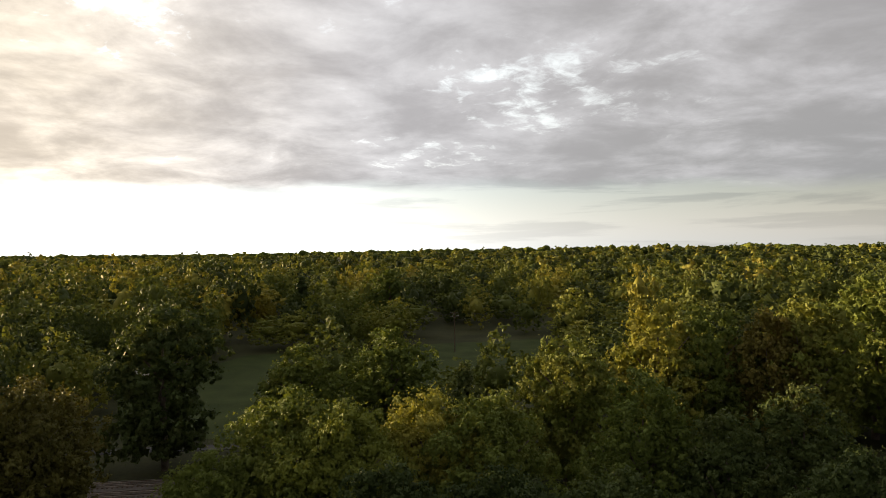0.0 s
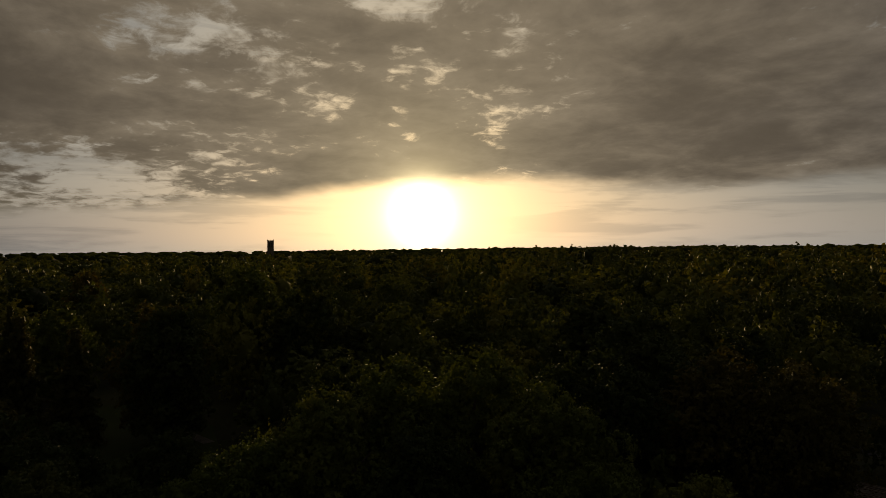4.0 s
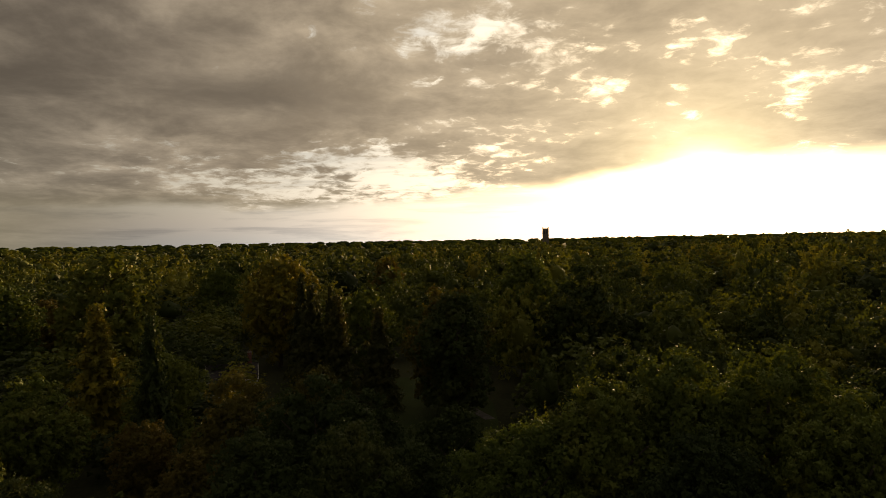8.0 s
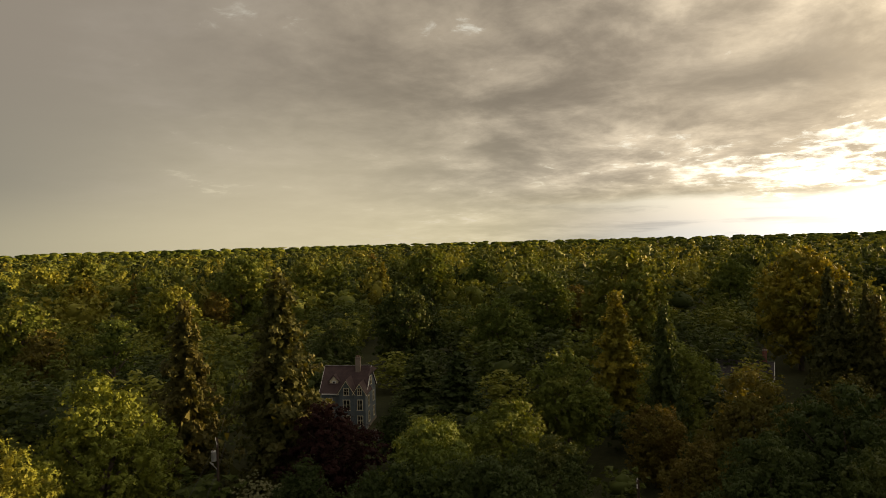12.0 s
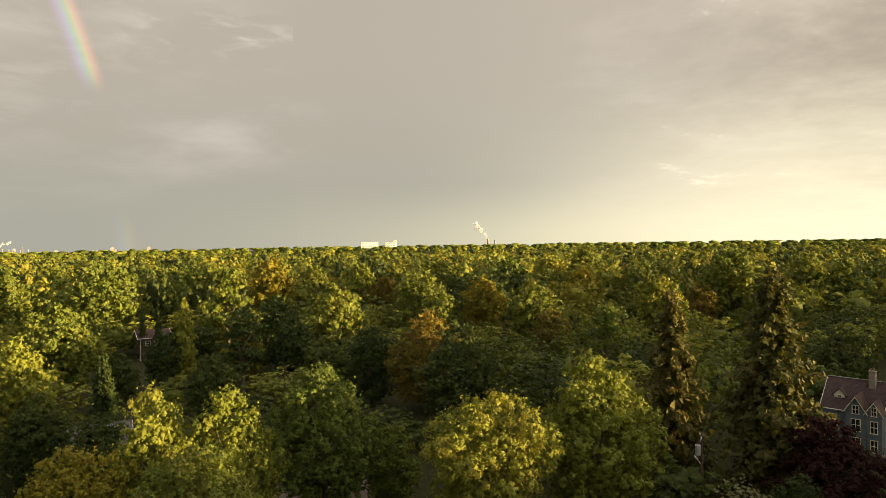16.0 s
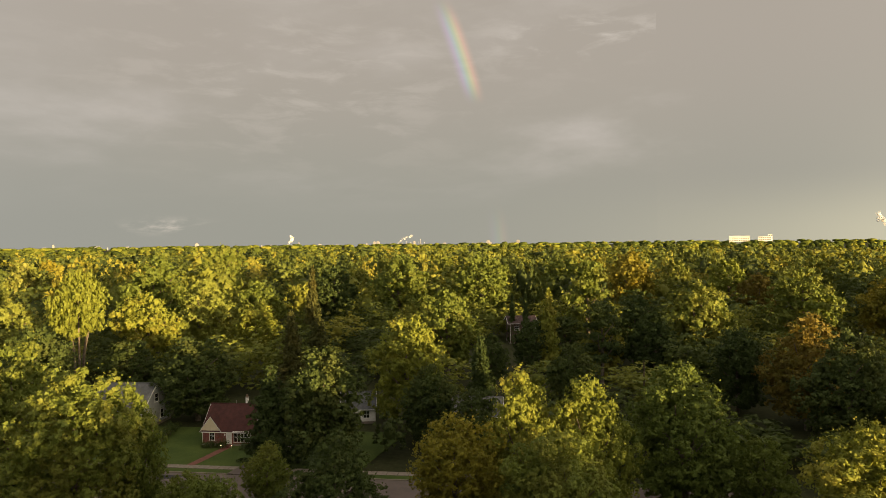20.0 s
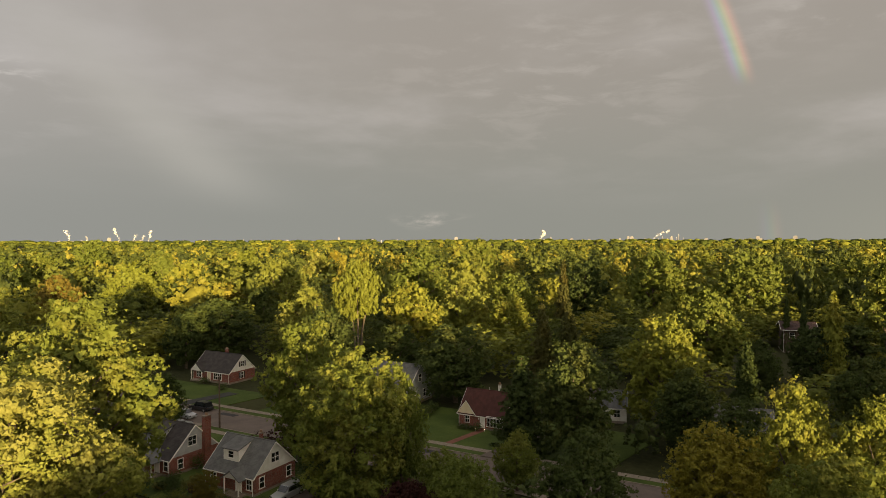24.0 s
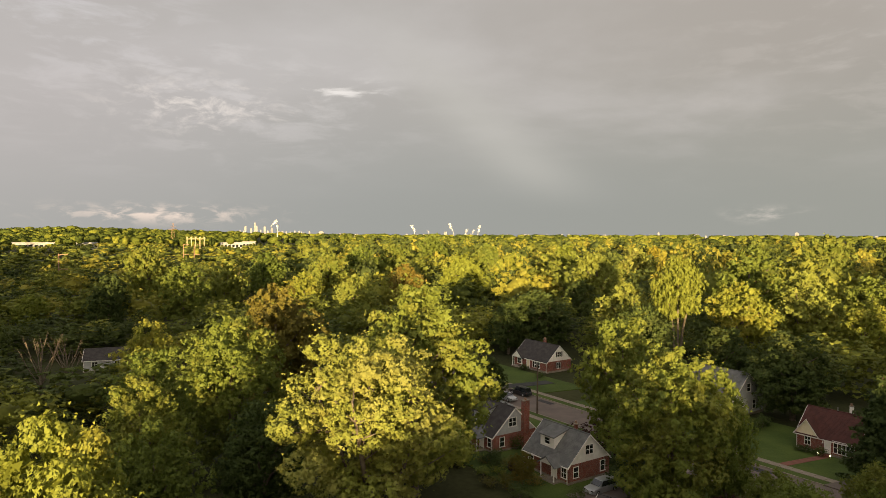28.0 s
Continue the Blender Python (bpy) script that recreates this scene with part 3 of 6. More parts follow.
def lobes_of(rng, kind):
    if kind == "pine":
        m = 13
        z = np.linspace(6.5, 18.6, m)
        a = np.arange(m) * 2.4 + rng.uniform(0, 6)
        out = (1 - (z - 6) / 16) * rng.uniform(3.4, 5.6, m)
        cen = np.stack([np.cos(a) * out, np.sin(a) * out, z], 1)
        rad = np.stack([rng.uniform(1.9, 3.0, m), rng.uniform(1.9, 3.0, m), rng.uniform(0.65, 1.0, m)], 1)
        return cen, rad
    # several limbs carry a dome each; every dome is a heap of round bunches with furrows between them
    domes = [(rng.normal(0, 0.5), rng.normal(0, 0.5), rng.uniform(14.6, 15.6), rng.uniform(3.5, 4.2))]
    turn = rng.uniform(0, 6)
    for i in range(6):
        a, out = turn + i * 1.05 + rng.normal(0, 0.2), rng.uniform(2.9, 4.3)
        domes.append((math.cos(a) * out, math.sin(a) * out, rng.uniform(8.4, 14.2), rng.uniform(3.0, 4.1)))
        domes.append((math.cos(a + 0.5) * out * 0.85, math.sin(a + 0.5) * out * 0.85, rng.uniform(4.4, 6.6), rng.uniform(2.3, 3.1)))
    domes = np.array(domes)
    cen, rad = [], []
    for x, y, z, r in domes:
        m = 15 if r > 3.15 else 9
        up = np.linspace(-0.85, 0.97, m)
        a = np.arange(m) * 2.399 + rng.uniform(0, 6)
        ring = np.sqrt(1 - up ** 2)
        c = np.stack([x + np.cos(a) * ring * r * 0.95, y + np.sin(a) * ring * r * 0.95, z + up * r], 1) + rng.normal(0, 0.22, (m, 3))
        deep = np.zeros(m, bool)
        for p in domes:
            deep |= np.linalg.norm(c - p[:3], axis=1) < 0.78 * p[3]
        c = c[~deep]
        cen.append(c)
        rad.append(np.repeat(rng.uniform(0.8, 1.45, (len(c), 1)), 3, 1) * np.array([1.0, 1.0, 0.85]))
    inner = np.array([[0, 0, 10.6], [1.3, 0.9, 12.6], [-1.2, -0.8, 12.9]])
    return np.concatenate(cen + [inner]), np.concatenate(rad + [np.array([[4.0, 4.0, 4.8], [3.3, 3.3, 3.6], [3.1, 3.1, 3.5]])])


def clumps(rng, cen, rad, count, per, size):
    """Leaf points on small round tufts that sit on the outside of the lobes, and the way each leaf faces."""
    p, d = on_lobes(rng, cen, rad, max(6, count // per), 0.90)
    q, n = np.repeat(p, per, 0), np.repeat(d, per, 0)
    o = unit(rng.normal(0, 1, q.shape) + n * 0.75 + np.array([0, 0, 0.3]))
    r = np.repeat(size * rng.uniform(0.6, 1.3, (len(p), 1)), per, 0) * rng.uniform(0.55, 1.1, (len(q), 1))
    return q + o * r * np.array([1.0, 1.0, 0.8]), unit(o + 0.5 * n)


def crown_heap(kind, seed, count, size):
    rng = np.random.default_rng(seed)
    heap = Heap()
    if kind == "spruce":
        for z in np.arange(1.6, 19.7, 0.55):
            reach = 7.0 * (1 - z / 20.4) ** 0.72 * (0.82 + 0.22 * math.sin(z * 2.1 + seed)) + 0.25
            m = 9 if z < 13 else 6
            for i in range(m):
                a = i * 2 * math.pi / m + z * 1.9 + rng.uniform(-0.35, 0.35)
                ln = reach * rng.uniform(0.62, 1.15)
                k = max(4, int(count / 260 * ln / 3.2))
                t = rng.uniform(0.15, 1.0, k) ** 0.8
                lat = rng.uniform(-1, 1, k) * ln * 0.34 * t * (1.25 - t)
                o = np.array([math.cos(a), math.sin(a), 0.0])
                s = np.array([-o[1], o[0], 0.0])
                c = o * (t * ln)[:, None] + s * lat[:, None] + np.stack([np.zeros(k), np.zeros(k), z - 0.34 * ln * t + 0.16 * ln * t ** 2.5 + rng.normal(0, 0.16, k)], 1)
                leaves(heap, rng, c, np.tile(o * 0.45 + np.array([0, 0, 0.8]), (k, 1)), size * 1.45, 0.55, 0.42)
        k = count // 8
        z = rng.uniform(2.5, 17, k)
        inside = np.stack([rng.normal(0, 1, k), rng.normal(0, 1, k), z], 1) * np.stack([1.7 * (1 - z / 20), 1.7 * (1 - z / 20), np.ones(k)], 1)
        leaves(heap, rng, inside, rng.normal(0, 1, inside.shape), size * 2.6, 0.5)
        return heap
    if kind == "stems":
        cen, rad = lobes_of(rng, "broad")
        cen, rad = cen * np.array([1.0, 1.0, 0.52]) + np.array([0, 0, 9.6]), rad * np.array([0.9, 0.9, 0.75])
    elif kind == "shrub":
        cen = np.array([[math.cos(i * 2.4) * 4.2, math.sin(i * 2.4) * 4.2, 8 + (i % 4) * 2.6] for i in range(10)] + [[0, 0, 12.5]])
        rad = np.array([[3.0, 3.0, 6.0]] * 10 + [[4.5, 4.5, 7.0]])
    elif kind == "open":
        cen, rad = open_tree(1)[2:]
    else:
        cen, rad = lobes_of(rng, kind)
    # loose leaves inside the crown, which keep it from being seen through
    pick = rng.integers(0, len(cen), count // (30 if kind == "open" else 7))
    inside = cen[pick] * np.array([0.8, 0.8, 1.0]) + unit(rng.normal(0, 1, (len(pick), 3))) * rad[pick] * rng.uniform(0.2, 0.8, (len(pick), 1))
    leaves(heap, rng, inside, rng.normal(0, 1, inside.shape), size * 2.3, 0.5)
    p, d = clumps(rng, cen, rad, count, 16, 0.40)
    if kind == "pine":
        d = d * np.array([0.5, 0.5, 1.0]) + np.array([0, 0, 0.5])
    leaves(heap, rng, p, d, size, 0.34, 0.34 if kind == "pine" else 0.62)
    # loose shoots that break the outline
    k = count // 9
    p, d = on_lobes(rng, cen, rad, k)
    leaves(heap, rng, p + (d + np.array([0, 0, 0.5])) * rng.uniform(0.15, 0.9, (len(p), 1)), d, size * 0.9, 0.9, 0.55)
    return heap


def trunk_mesh(kind, seed):
    rng = random.Random(seed)
    bm = bmesh.new()
    if kind == "spruce":
        rod((0, 0, -0.3), (0, 0, 19.2), 0.38, 0.05, 9, bm)
    elif kind == "stems":
        for i in range(6):
            a = i * 1.05 + rng.uniform(-0.2, 0.2)
            mid = (math.cos(a) * 1.3, math.sin(a) * 1.3, 8.0)
            rod((math.cos(a) * 0.3, math.sin(a) * 0.3, -0.3), mid, 0.34, 0.26, 8, bm)
            rod(mid, (math.cos(a) * 4.0, math.sin(a) * 4.0, 16.0), 0.26, 0.08, 7, bm)
    elif kind == "open":
        limbs, boughs = open_tree(1)[:2]
        rod((0, 0, -0.3), (0.1, 0.0, 4.4), 0.46, 0.36, 10, bm)
        for low, mid, top in limbs:
            rod(tuple(low), tuple(mid), 0.27, 0.19, 8, bm)
            rod(tuple(mid), tuple(top), 0.19, 0.06, 7, bm)
        for low, top in boughs:
            rod(tuple(low), tuple(top), 0.075, 0.025, 5, bm)
    elif kind == "shrub":
        for i in range(4):
            rod((0, 0, -0.3), (math.cos(i * 1.6) * 2.5, math.sin(i * 1.6) * 2.5, 10), 0.35, 0.12, 6, bm)
    else:
        rod((0, 0, -0.3), (0.1, 0.1, 7.2), 0.52, 0.40, 10, bm)
        rod((0.1, 0.1, 7.0), (-0.2, 0.2, 15.5), 0.40, 0.10, 8, bm)
        for i in range(7):
            a = i * 2.4 + rng.uniform(-0.4, 0.4)
            z = 5.0 + i * 0.9
            mid = (math.cos(a) * 2.0, math.sin(a) * 2.0, z + 2.6)
            rod((0, 0, z), mid, 0.22, 0.16, 7, bm)
            rod(mid, (math.cos(a + 0.3) * 4.4, math.sin(a + 0.3) * 4.4, z + 5.2), 0.16, 0.05, 6, bm)
    me = bpy.data.meshes.new("trunk")
    bm.to_mesh(me)
    bm.free()
    me.materials.append(BARK)
    return me


CROWNS, TRUNKS, SPOTS = {}, {}, []
WORDS = {DARK.name: "dark green", GREEN.name: "green", LIME.name: "yellow-green", PALE.name: "pale yellow-green", GOLD.name: "golden autumn", RUST.name: "rust-orange autumn",
         RUSSET.name: "olive-brown", NEEDLE.name: "dark olive", MAROON.name: "dark maroon", WHITE.name: "white-flowering"}
FORMS = {"broad": ("broadleaf_tree", "broadleaf tree with a rounded lobed crown", "tree"), "open": ("broadleaf_tree", "broadleaf tree with a forked trunk and open crown", "tree"), "spruce": ("spruce", "conical spruce with drooping branches", "conifer"),
         "stems": ("broadleaf_tree", "domed tree on several bare pale stems", "tree"), "pine": ("pine", "pine with flat layered branches", "conifer"), "shrub": ("shrub", "rounded garden shrub", "shrub")}


def tree(kind, x, y, h, r, leaf):
    """A tree of height h and crown radius r at (x, y); nearer ones carry more leaves."""
    far = math.hypot(x, y)
    level = 0 if far < 66 else 1 if far < 90 else 2 if far < 150 else 3 if far < 250 else 4
    variant = (int(abs(x) * 7 + abs(y) * 13)) % (5 if kind == "broad" else 2)
    key = (kind, level, variant)
    if key not in CROWNS:
        count = {"spruce": (14000, 14000, 9000, 5600, 4000), "stems": (16000, 16000, 14000, 12000, 8000), "pine": (9000, 9000, 8000, 7000, 4200),
                 "shrub": (2400, 2400, 1800, 1300, 1000), "open": (42000, 28000, 19000, 11500, 6000), "broad": (44000, 28000, 19000, 11500, 6000)}[kind][level]
        size = (0.140, 0.170, 0.212, 0.29, 0.40)[level] * (1.15 if kind in ("spruce", "pine") else 1.0) * (1.6 if kind == "shrub" else 1.0)
        CROWNS[key] = crown_heap(kind, 11 + variant * 7 + level * 3, count, size).join("crown", leaf)
    if (kind, variant) not in TRUNKS:
        TRUNKS[kind, variant] = trunk_mesh(kind, variant)
    name, words, cat = FORMS[kind]
    root = thing(name, x, y, ground_height(x, y), 0, WORDS[leaf.name] + " " + words, cat, "trees of the neighbourhood" if kind != "shrub" else "")
    wide, tall = (8.4, 20.8) if kind in ("broad", "stems") else (7.6, 20.4) if kind == "open" else (7.3, 19.8)
    spin = (x * 37.0 + y * 91.0) % 360
    root.matrix_world = pose(x, y, ground_height(x, y), 0, 0, spin) @ Matrix.Diagonal((r / wide, r / wide, h / tall, 1))
    for nm, me in (("trunk", TRUNKS[kind, variant]), ("crown", CROWNS[key])):
        ob = new(nm, me)
        ob.parent = root
        if nm == "crown":
            ob.material_slots[0].link = "OBJECT"
            ob.material_slots[0].material = leaf
    SPOTS.append((x, y, r))
    return root


tree('broad', -41.6, 97.5, 25.7, 9.6, DARK)
tree('broad', -41.0, 63.0, 20.2, 6.8, RUSSET)
tree('broad', -21.6, 98.0, 19.1, 7.6, GREEN)
tree('broad', -8.6, 105.0, 20.8, 8.4, GREEN)
tree('broad', -13.8, 60.4, 20.7, 7.7, GREEN)
tree('broad', -7.9, 56.5, 20.1, 7.4, LIME)
tree('broad', -2.1, 60.0, 20.5, 7.6, LIME)
tree('broad', 4.0, 59.9, 20.3, 7.5, GREEN)
tree('broad', -21.1, 56.2, 15.8, 5.8, GREEN)
tree('broad', -3.9, 46.8, 18.1, 6.7, DARK)
tree('broad', 4.6, 47.8, 17.3, 6.4, DARK)
tree('broad', 12.5, 45.3, 17.6, 6.5, DARK)
tree('broad', 16.3, 88.5, 21.5, 8.0, GREEN)
tree('broad', 32.2, 99.9, 25.0, 9.2, LIME)
tree('broad', 40.5, 100.1, 23.7, 8.0, GREEN)
tree('broad', 54.4, 97.9, 25.4, 9.0, GREEN)
tree('broad', 71.2, 108.8, 28.8, 10.7, GREEN)
tree('broad', 48.2, 96.6, 23.4, 7.6, RUSSET)
tree('broad', 20.4, 67.0, 19.5, 7.2, GREEN)
tree('broad', 26.2, 60.6, 17.3, 6.4, DARK)
tree('broad', 29.6, 46.4, 18.7, 6.9, DARK)
tree('broad', 35.9, 65.9, 18.2, 6.8, DARK)
tree('broad', -70.5, 252.3, 17.5, 7.9, GOLD)
tree('broad', -33.7, 237.6, 18.6, 9.3, GREEN)
tree('broad', -22.6, 279.1, 26.6, 11.4, GREEN)
tree('spruce', -57.1, 263.9, 22.8, 9.6, DARK)
tree('spruce', 2.5, 85.0, 18.0, 5.6, DARK)
tree('broad', -61.2, 63.2, 24.0, 10.3, DARK)
tree('broad', -47.9, 61.6, 21.5, 8.9, RUSSET)
tree('broad', -43.5, 69.5, 19.0, 8.0, RUSSET)
tree('broad', -31.4, 38.9, 16.7, 6.2, GREEN)
tree('broad', -81.8, 73.5, 25.5, 10.7, DARK)
tree('broad', -53.0, 48.7, 22.1, 8.2, DARK)
tree('broad', -67.1, 26.1, 21.1, 7.8, DARK)
tree('broad', -56.2, 26.3, 23.2, 8.6, GREEN)
tree('broad', -55.0, 34.6, 23.4, 8.7, GREEN)
tree('broad', -46.0, 37.0, 20.6, 7.6, GREEN)
tree('broad', -53.9, 18.7, 21.0, 7.8, GREEN)
tree('broad', -52.6, 12.2, 18.0, 6.7, GREEN)
tree('broad', -36.8, 33.9, 16.9, 6.3, GREEN)
tree('broad', -46.1, 24.0, 18.4, 6.8, DARK)
tree('broad', -146.3, 33.0, 29.6, 11.0, GREEN)
tree('broad', -128.6, 41.2, 27.7, 10.3, DARK)
tree('broad', -69.0, 95.5, 19.4, 8.6, DARK)
tree('broad', -114.2, 13.8, 23.6, 8.7, DARK)
tree('broad', -83.1, 86.6, 22.6, 8.4, DARK)
tree('broad', -279.9, 5.5, 25.8, 9.5, RUST)
tree('broad', -188.3, -25.3, 28.4, 10.5, RUSSET)
tree('broad', -67.7, -6.3, 19.0, 7.0, DARK)
tree('broad', -57.1, -10.4, 16.8, 6.2, DARK)
tree('broad', -57.9, -2.9, 16.6, 6.2, DARK)
tree('broad', -41.6, -27.7, 16.5, 6.1, DARK)
tree('broad', -38.5, -34.9, 15.4, 5.7, DARK)
tree('broad', -170.2, -24.6, 29.8, 11.0, GOLD)
tree('spruce', -127.4, -12.4, 24.0, 6.5, NEEDLE)
tree('spruce', -125.8, -7.5, 22.0, 6.0, NEEDLE)
tree('spruce', -124.0, 0.3, 19.6, 6.0, NEEDLE)
tree('broad', -150.0, -1.7, 22.1, 8.2, GREEN)
tree('broad', -121.3, 12.7, 23.6, 8.7, RUSSET)
tree('broad', -54.8, -58.3, 13.5, 6.5, MAROON)
tree('broad', -44.8, -35.2, 17.4, 6.4, GREEN)
tree('shrub', -43.5, -57.4, 6.8, 3.7, WHITE)
tree('broad', -43.1, -50.0, 11.4, 4.2, DARK)
tree('spruce', -98.0, -79.2, 10.5, 7.8, DARK)
tree('spruce', -91.0, -65.3, 13.3, 8.0, DARK)
tree('spruce', -66.5, -77.4, 18.1, 5.7, DARK)
tree('broad', -69.3, -60.5, 9.5, 3.5, DARK)
tree('open', 59.4, -17.8, 23.1, 9.3, PALE)
tree('broad', 41.0, -43.8, 10.4, 3.9, MAROON)
tree('broad', 38.5, -48.6, 11.8, 4.4, GREEN)
tree('spruce', 53.6, -82.6, 14.6, 5.6, DARK)
tree('stems', 110.0, -101.9, 27.7, 6.5, LIME)
tree('broad', -59.9, 3.2, 14.2, 5.7, DARK)
tree('broad', -71.5, 8.2, 14.2, 5.3, DARK)
tree('broad', -80.0, -1.6, 14.5, 5.4, DARK)
tree('broad', 106.6, -55.1, 9.7, 3.5, DARK)
tree('broad', 43.6, 5.8, 22.7, 7.6, LIME)
tree('broad', 67.7, 1.1, 14.1, 5.6, GREEN)
tree('broad', 70.6, -9.5, 14.8, 5.9, DARK)
tree('broad', 89.2, -8.1, 22.1, 8.8, GREEN)
tree('broad', 140.3, 2.9, 15.2, 6.1, LIME)
tree('broad', 100.9, 1.4, 15.9, 6.4, GREEN)
tree('broad', 80.3, 2.4, 15.8, 6.3, GREEN)
tree('broad', 116.1, -17.6, 24.5, 9.8, RUSSET)
tree('broad', 262.5, -22.3, 22.1, 8.8, PALE)
tree('broad', 297.8, 5.9, 28.6, 11.5, GREEN)
tree('broad', 233.4, -6.1, 23.4, 9.3, GREEN)
tree('broad', 227.6, 36.8, 13.9, 5.5, LIME)
tree('broad', 228.7, 16.1, 19.8, 7.9, DARK)
tree('broad', 74.3, -27.8, 26.9, 10.7, GREEN)
tree('broad', 243.1, -87.1, 21.1, 8.4, RUSSET)
tree('broad', 405.2, -165.0, 33.9, 13.5, GREEN)
tree('broad', 240.5, -111.2, 25.6, 10.3, LIME)
tree('broad', 201.7, -56.3, 20.1, 8.0, PALE)
tree('broad', 223.5, -44.2, 19.2, 7.7, LIME)
tree('broad', 296.1, -41.3, 24.8, 9.9, GREEN)
tree('broad', 260.7, -60.6, 25.5, 10.2, GREEN)
tree('broad', 304.3, -87.2, 27.0, 10.8, GREEN)
tree('broad', 351.4, -117.1, 27.8, 11.1, GREEN)
tree('broad', 247.3, -137.1, 23.6, 9.4, LIME)
tree('broad', 280.1, -174.4, 23.2, 9.3, GREEN)
tree('broad', 294.4, -150.3, 28.4, 11.3, GREEN)
tree('broad', 195.7, -143.9, 26.4, 10.6, PALE)
tree('broad', 245.3, -201.5, 27.5, 11.0, PALE)
tree('broad', 129.9, -103.4, 21.4, 8.5, PALE)
tree('broad', 366.9, -317.2, 24.8, 9.9, GOLD)
tree('broad', 280.3, -186.1, 28.5, 11.4, LIME)
tree('broad', 144.8, -160.8, 29.5, 11.8, GREEN)
tree('broad', 186.1, -247.6, 34.0, 13.6, GREEN)
tree('broad', 114.1, -125.2, 21.6, 8.6, LIME)
tree('broad', 112.9, -145.3, 23.4, 9.3, PALE)
tree('broad', 99.3, -146.5, 17.6, 7.1, LIME)
tree('broad', 121.1, -181.6, 21.6, 8.6, GREEN)
tree('broad', 151.0, -92.3, 17.7, 9.8, DARK)
tree('broad', 192.3, -134.3, 16.3, 6.5, DARK)
tree('broad', 107.8, -89.4, 18.8, 7.5, DARK)
tree('broad', 74.3, -59.2, 20.9, 7.1, GREEN)
tree('broad', 100.6, -105.8, 13.3, 6.9, DARK)
tree('broad', 79.5, -99.1, 15.4, 8.2, DARK)
tree('broad', 57.7, -52.7, 20.3, 8.1, GREEN)
tree('broad', 56.4, -59.5, 15.4, 3.9, GREEN)
tree('broad', 151.9, -83.4, 14.5, 5.8, DARK)
tree('broad', 47.8, -57.3, 8.3, 3.3, GREEN)
tree('broad', 45.5, -69.1, 8.2, 3.3, GREEN)
tree('broad', 114.9, -219.9, 25.0, 10.0, DARK)
tree('broad', 89.2, -220.9, 29.6, 11.9, GREEN)
tree('broad', 47.8, -148.7, 21.9, 8.7, GREEN)
tree('broad', 60.0, -227.8, 29.3, 11.7, GREEN)
tree('broad', 40.9, -104.8, 19.9, 8.0, LIME)
tree('broad', 45.6, -84.3, 17.8, 7.1, DARK)
tree('broad', 31.0, -58.8, 13.4, 5.4, DARK)
tree('broad', 20.3, -65.4, 14.4, 5.8, GOLD)
tree('broad', 14.1, -70.6, 18.5, 5.7, LIME)
tree('broad', 6.8, -70.7, 18.2, 5.7, LIME)
tree('broad', 8.0, -59.1, 15.8, 6.3, GREEN)
tree('broad', 10.8, -63.4, 11.0, 4.4, GREEN)
tree('broad', -2.8, -78.6, 18.7, 7.5, GREEN)
tree('broad', -10.7, -78.3, 10.7, 4.3, GREEN)
tree('broad', 12.3, -153.9, 13.6, 5.4, LIME)
tree('broad', 14.5, -119.5, 14.0, 5.6, DARK)
tree('broad', 29.2, -157.4, 13.7, 5.5, DARK)
tree('broad', 124.3, -264.3, 21.8, 8.7, GREEN)
tree('broad', 116.7, -363.3, 24.6, 9.9, LIME)
tree('broad', 63.8, -330.0, 25.1, 10.0, GREEN)
tree('broad', 47.7, -327.2, 24.5, 9.8, GREEN)
tree('broad', 34.7, -139.9, 12.4, 5.0, DARK)
tree('broad', 34.0, -96.7, 13.3, 5.3, DARK)
tree('broad', 9.6, -266.8, 29.2, 11.7, GOLD)
tree('broad', -9.4, -165.5, 23.2, 9.3, GREEN)
tree('broad', -33.0, -247.9, 20.8, 8.3, RUST)
tree('broad', -37.1, -198.8, 24.7, 9.9, GREEN)
tree('broad', -60.9, -209.6, 21.9, 8.8, GOLD)
tree('broad', -64.9, -173.5, 21.9, 8.8, GREEN)
tree('broad', -23.4, -122.0, 19.6, 7.8, RUST)
tree('broad', -26.5, -108.4, 19.0, 7.6, DARK)
tree('broad', -60.6, -152.7, 15.9, 6.4, RUSSET)
tree('broad', -13.7, -130.6, 16.2, 6.5, DARK)
tree('broad', 0.8, -153.2, 16.7, 6.7, DARK)
tree('broad', 5.8, -171.8, 18.5, 7.4, DARK)
tree('broad', -18.3, -62.7, 18.2, 7.3, LIME)
tree('broad', -32.3, -68.1, 19.9, 7.9, LIME)
tree('broad', 13.6, -85.7, 8.7, 3.5, GREEN)
tree('broad', -7.7, -302.6, 24.3, 9.7, GREEN)
tree('broad', -26.1, -275.4, 25.6, 10.2, LIME)
tree('broad', 40.2, -330.7, 24.9, 10.0, GREEN)
tree('broad', -67.6, -320.7, 27.7, 11.1, GREEN)
tree('broad', -99.0, -301.3, 27.2, 10.9, GREEN)
tree('broad', -118.5, -298.7, 27.6, 11.1, LIME)
tree('broad', -165.0, -356.3, 32.1, 12.8, GREEN)
tree('broad', -115.3, -250.9, 22.6, 9.0, GOLD)
tree('broad', -152.4, -276.0, 23.6, 9.4, PALE)
tree('broad', -107.9, -180.2, 22.4, 8.9, LIME)
tree('broad', -129.4, -191.8, 17.6, 7.0, RUST)
tree('broad', -142.4, -194.6, 31.3, 12.5, GREEN)
tree('broad', -207.0, -213.2, 25.0, 10.0, LIME)
tree('broad', -404.0, -375.5, 24.9, 10.0, RUST)
tree('broad', -218.6, -169.1, 31.1, 12.4, GREEN)
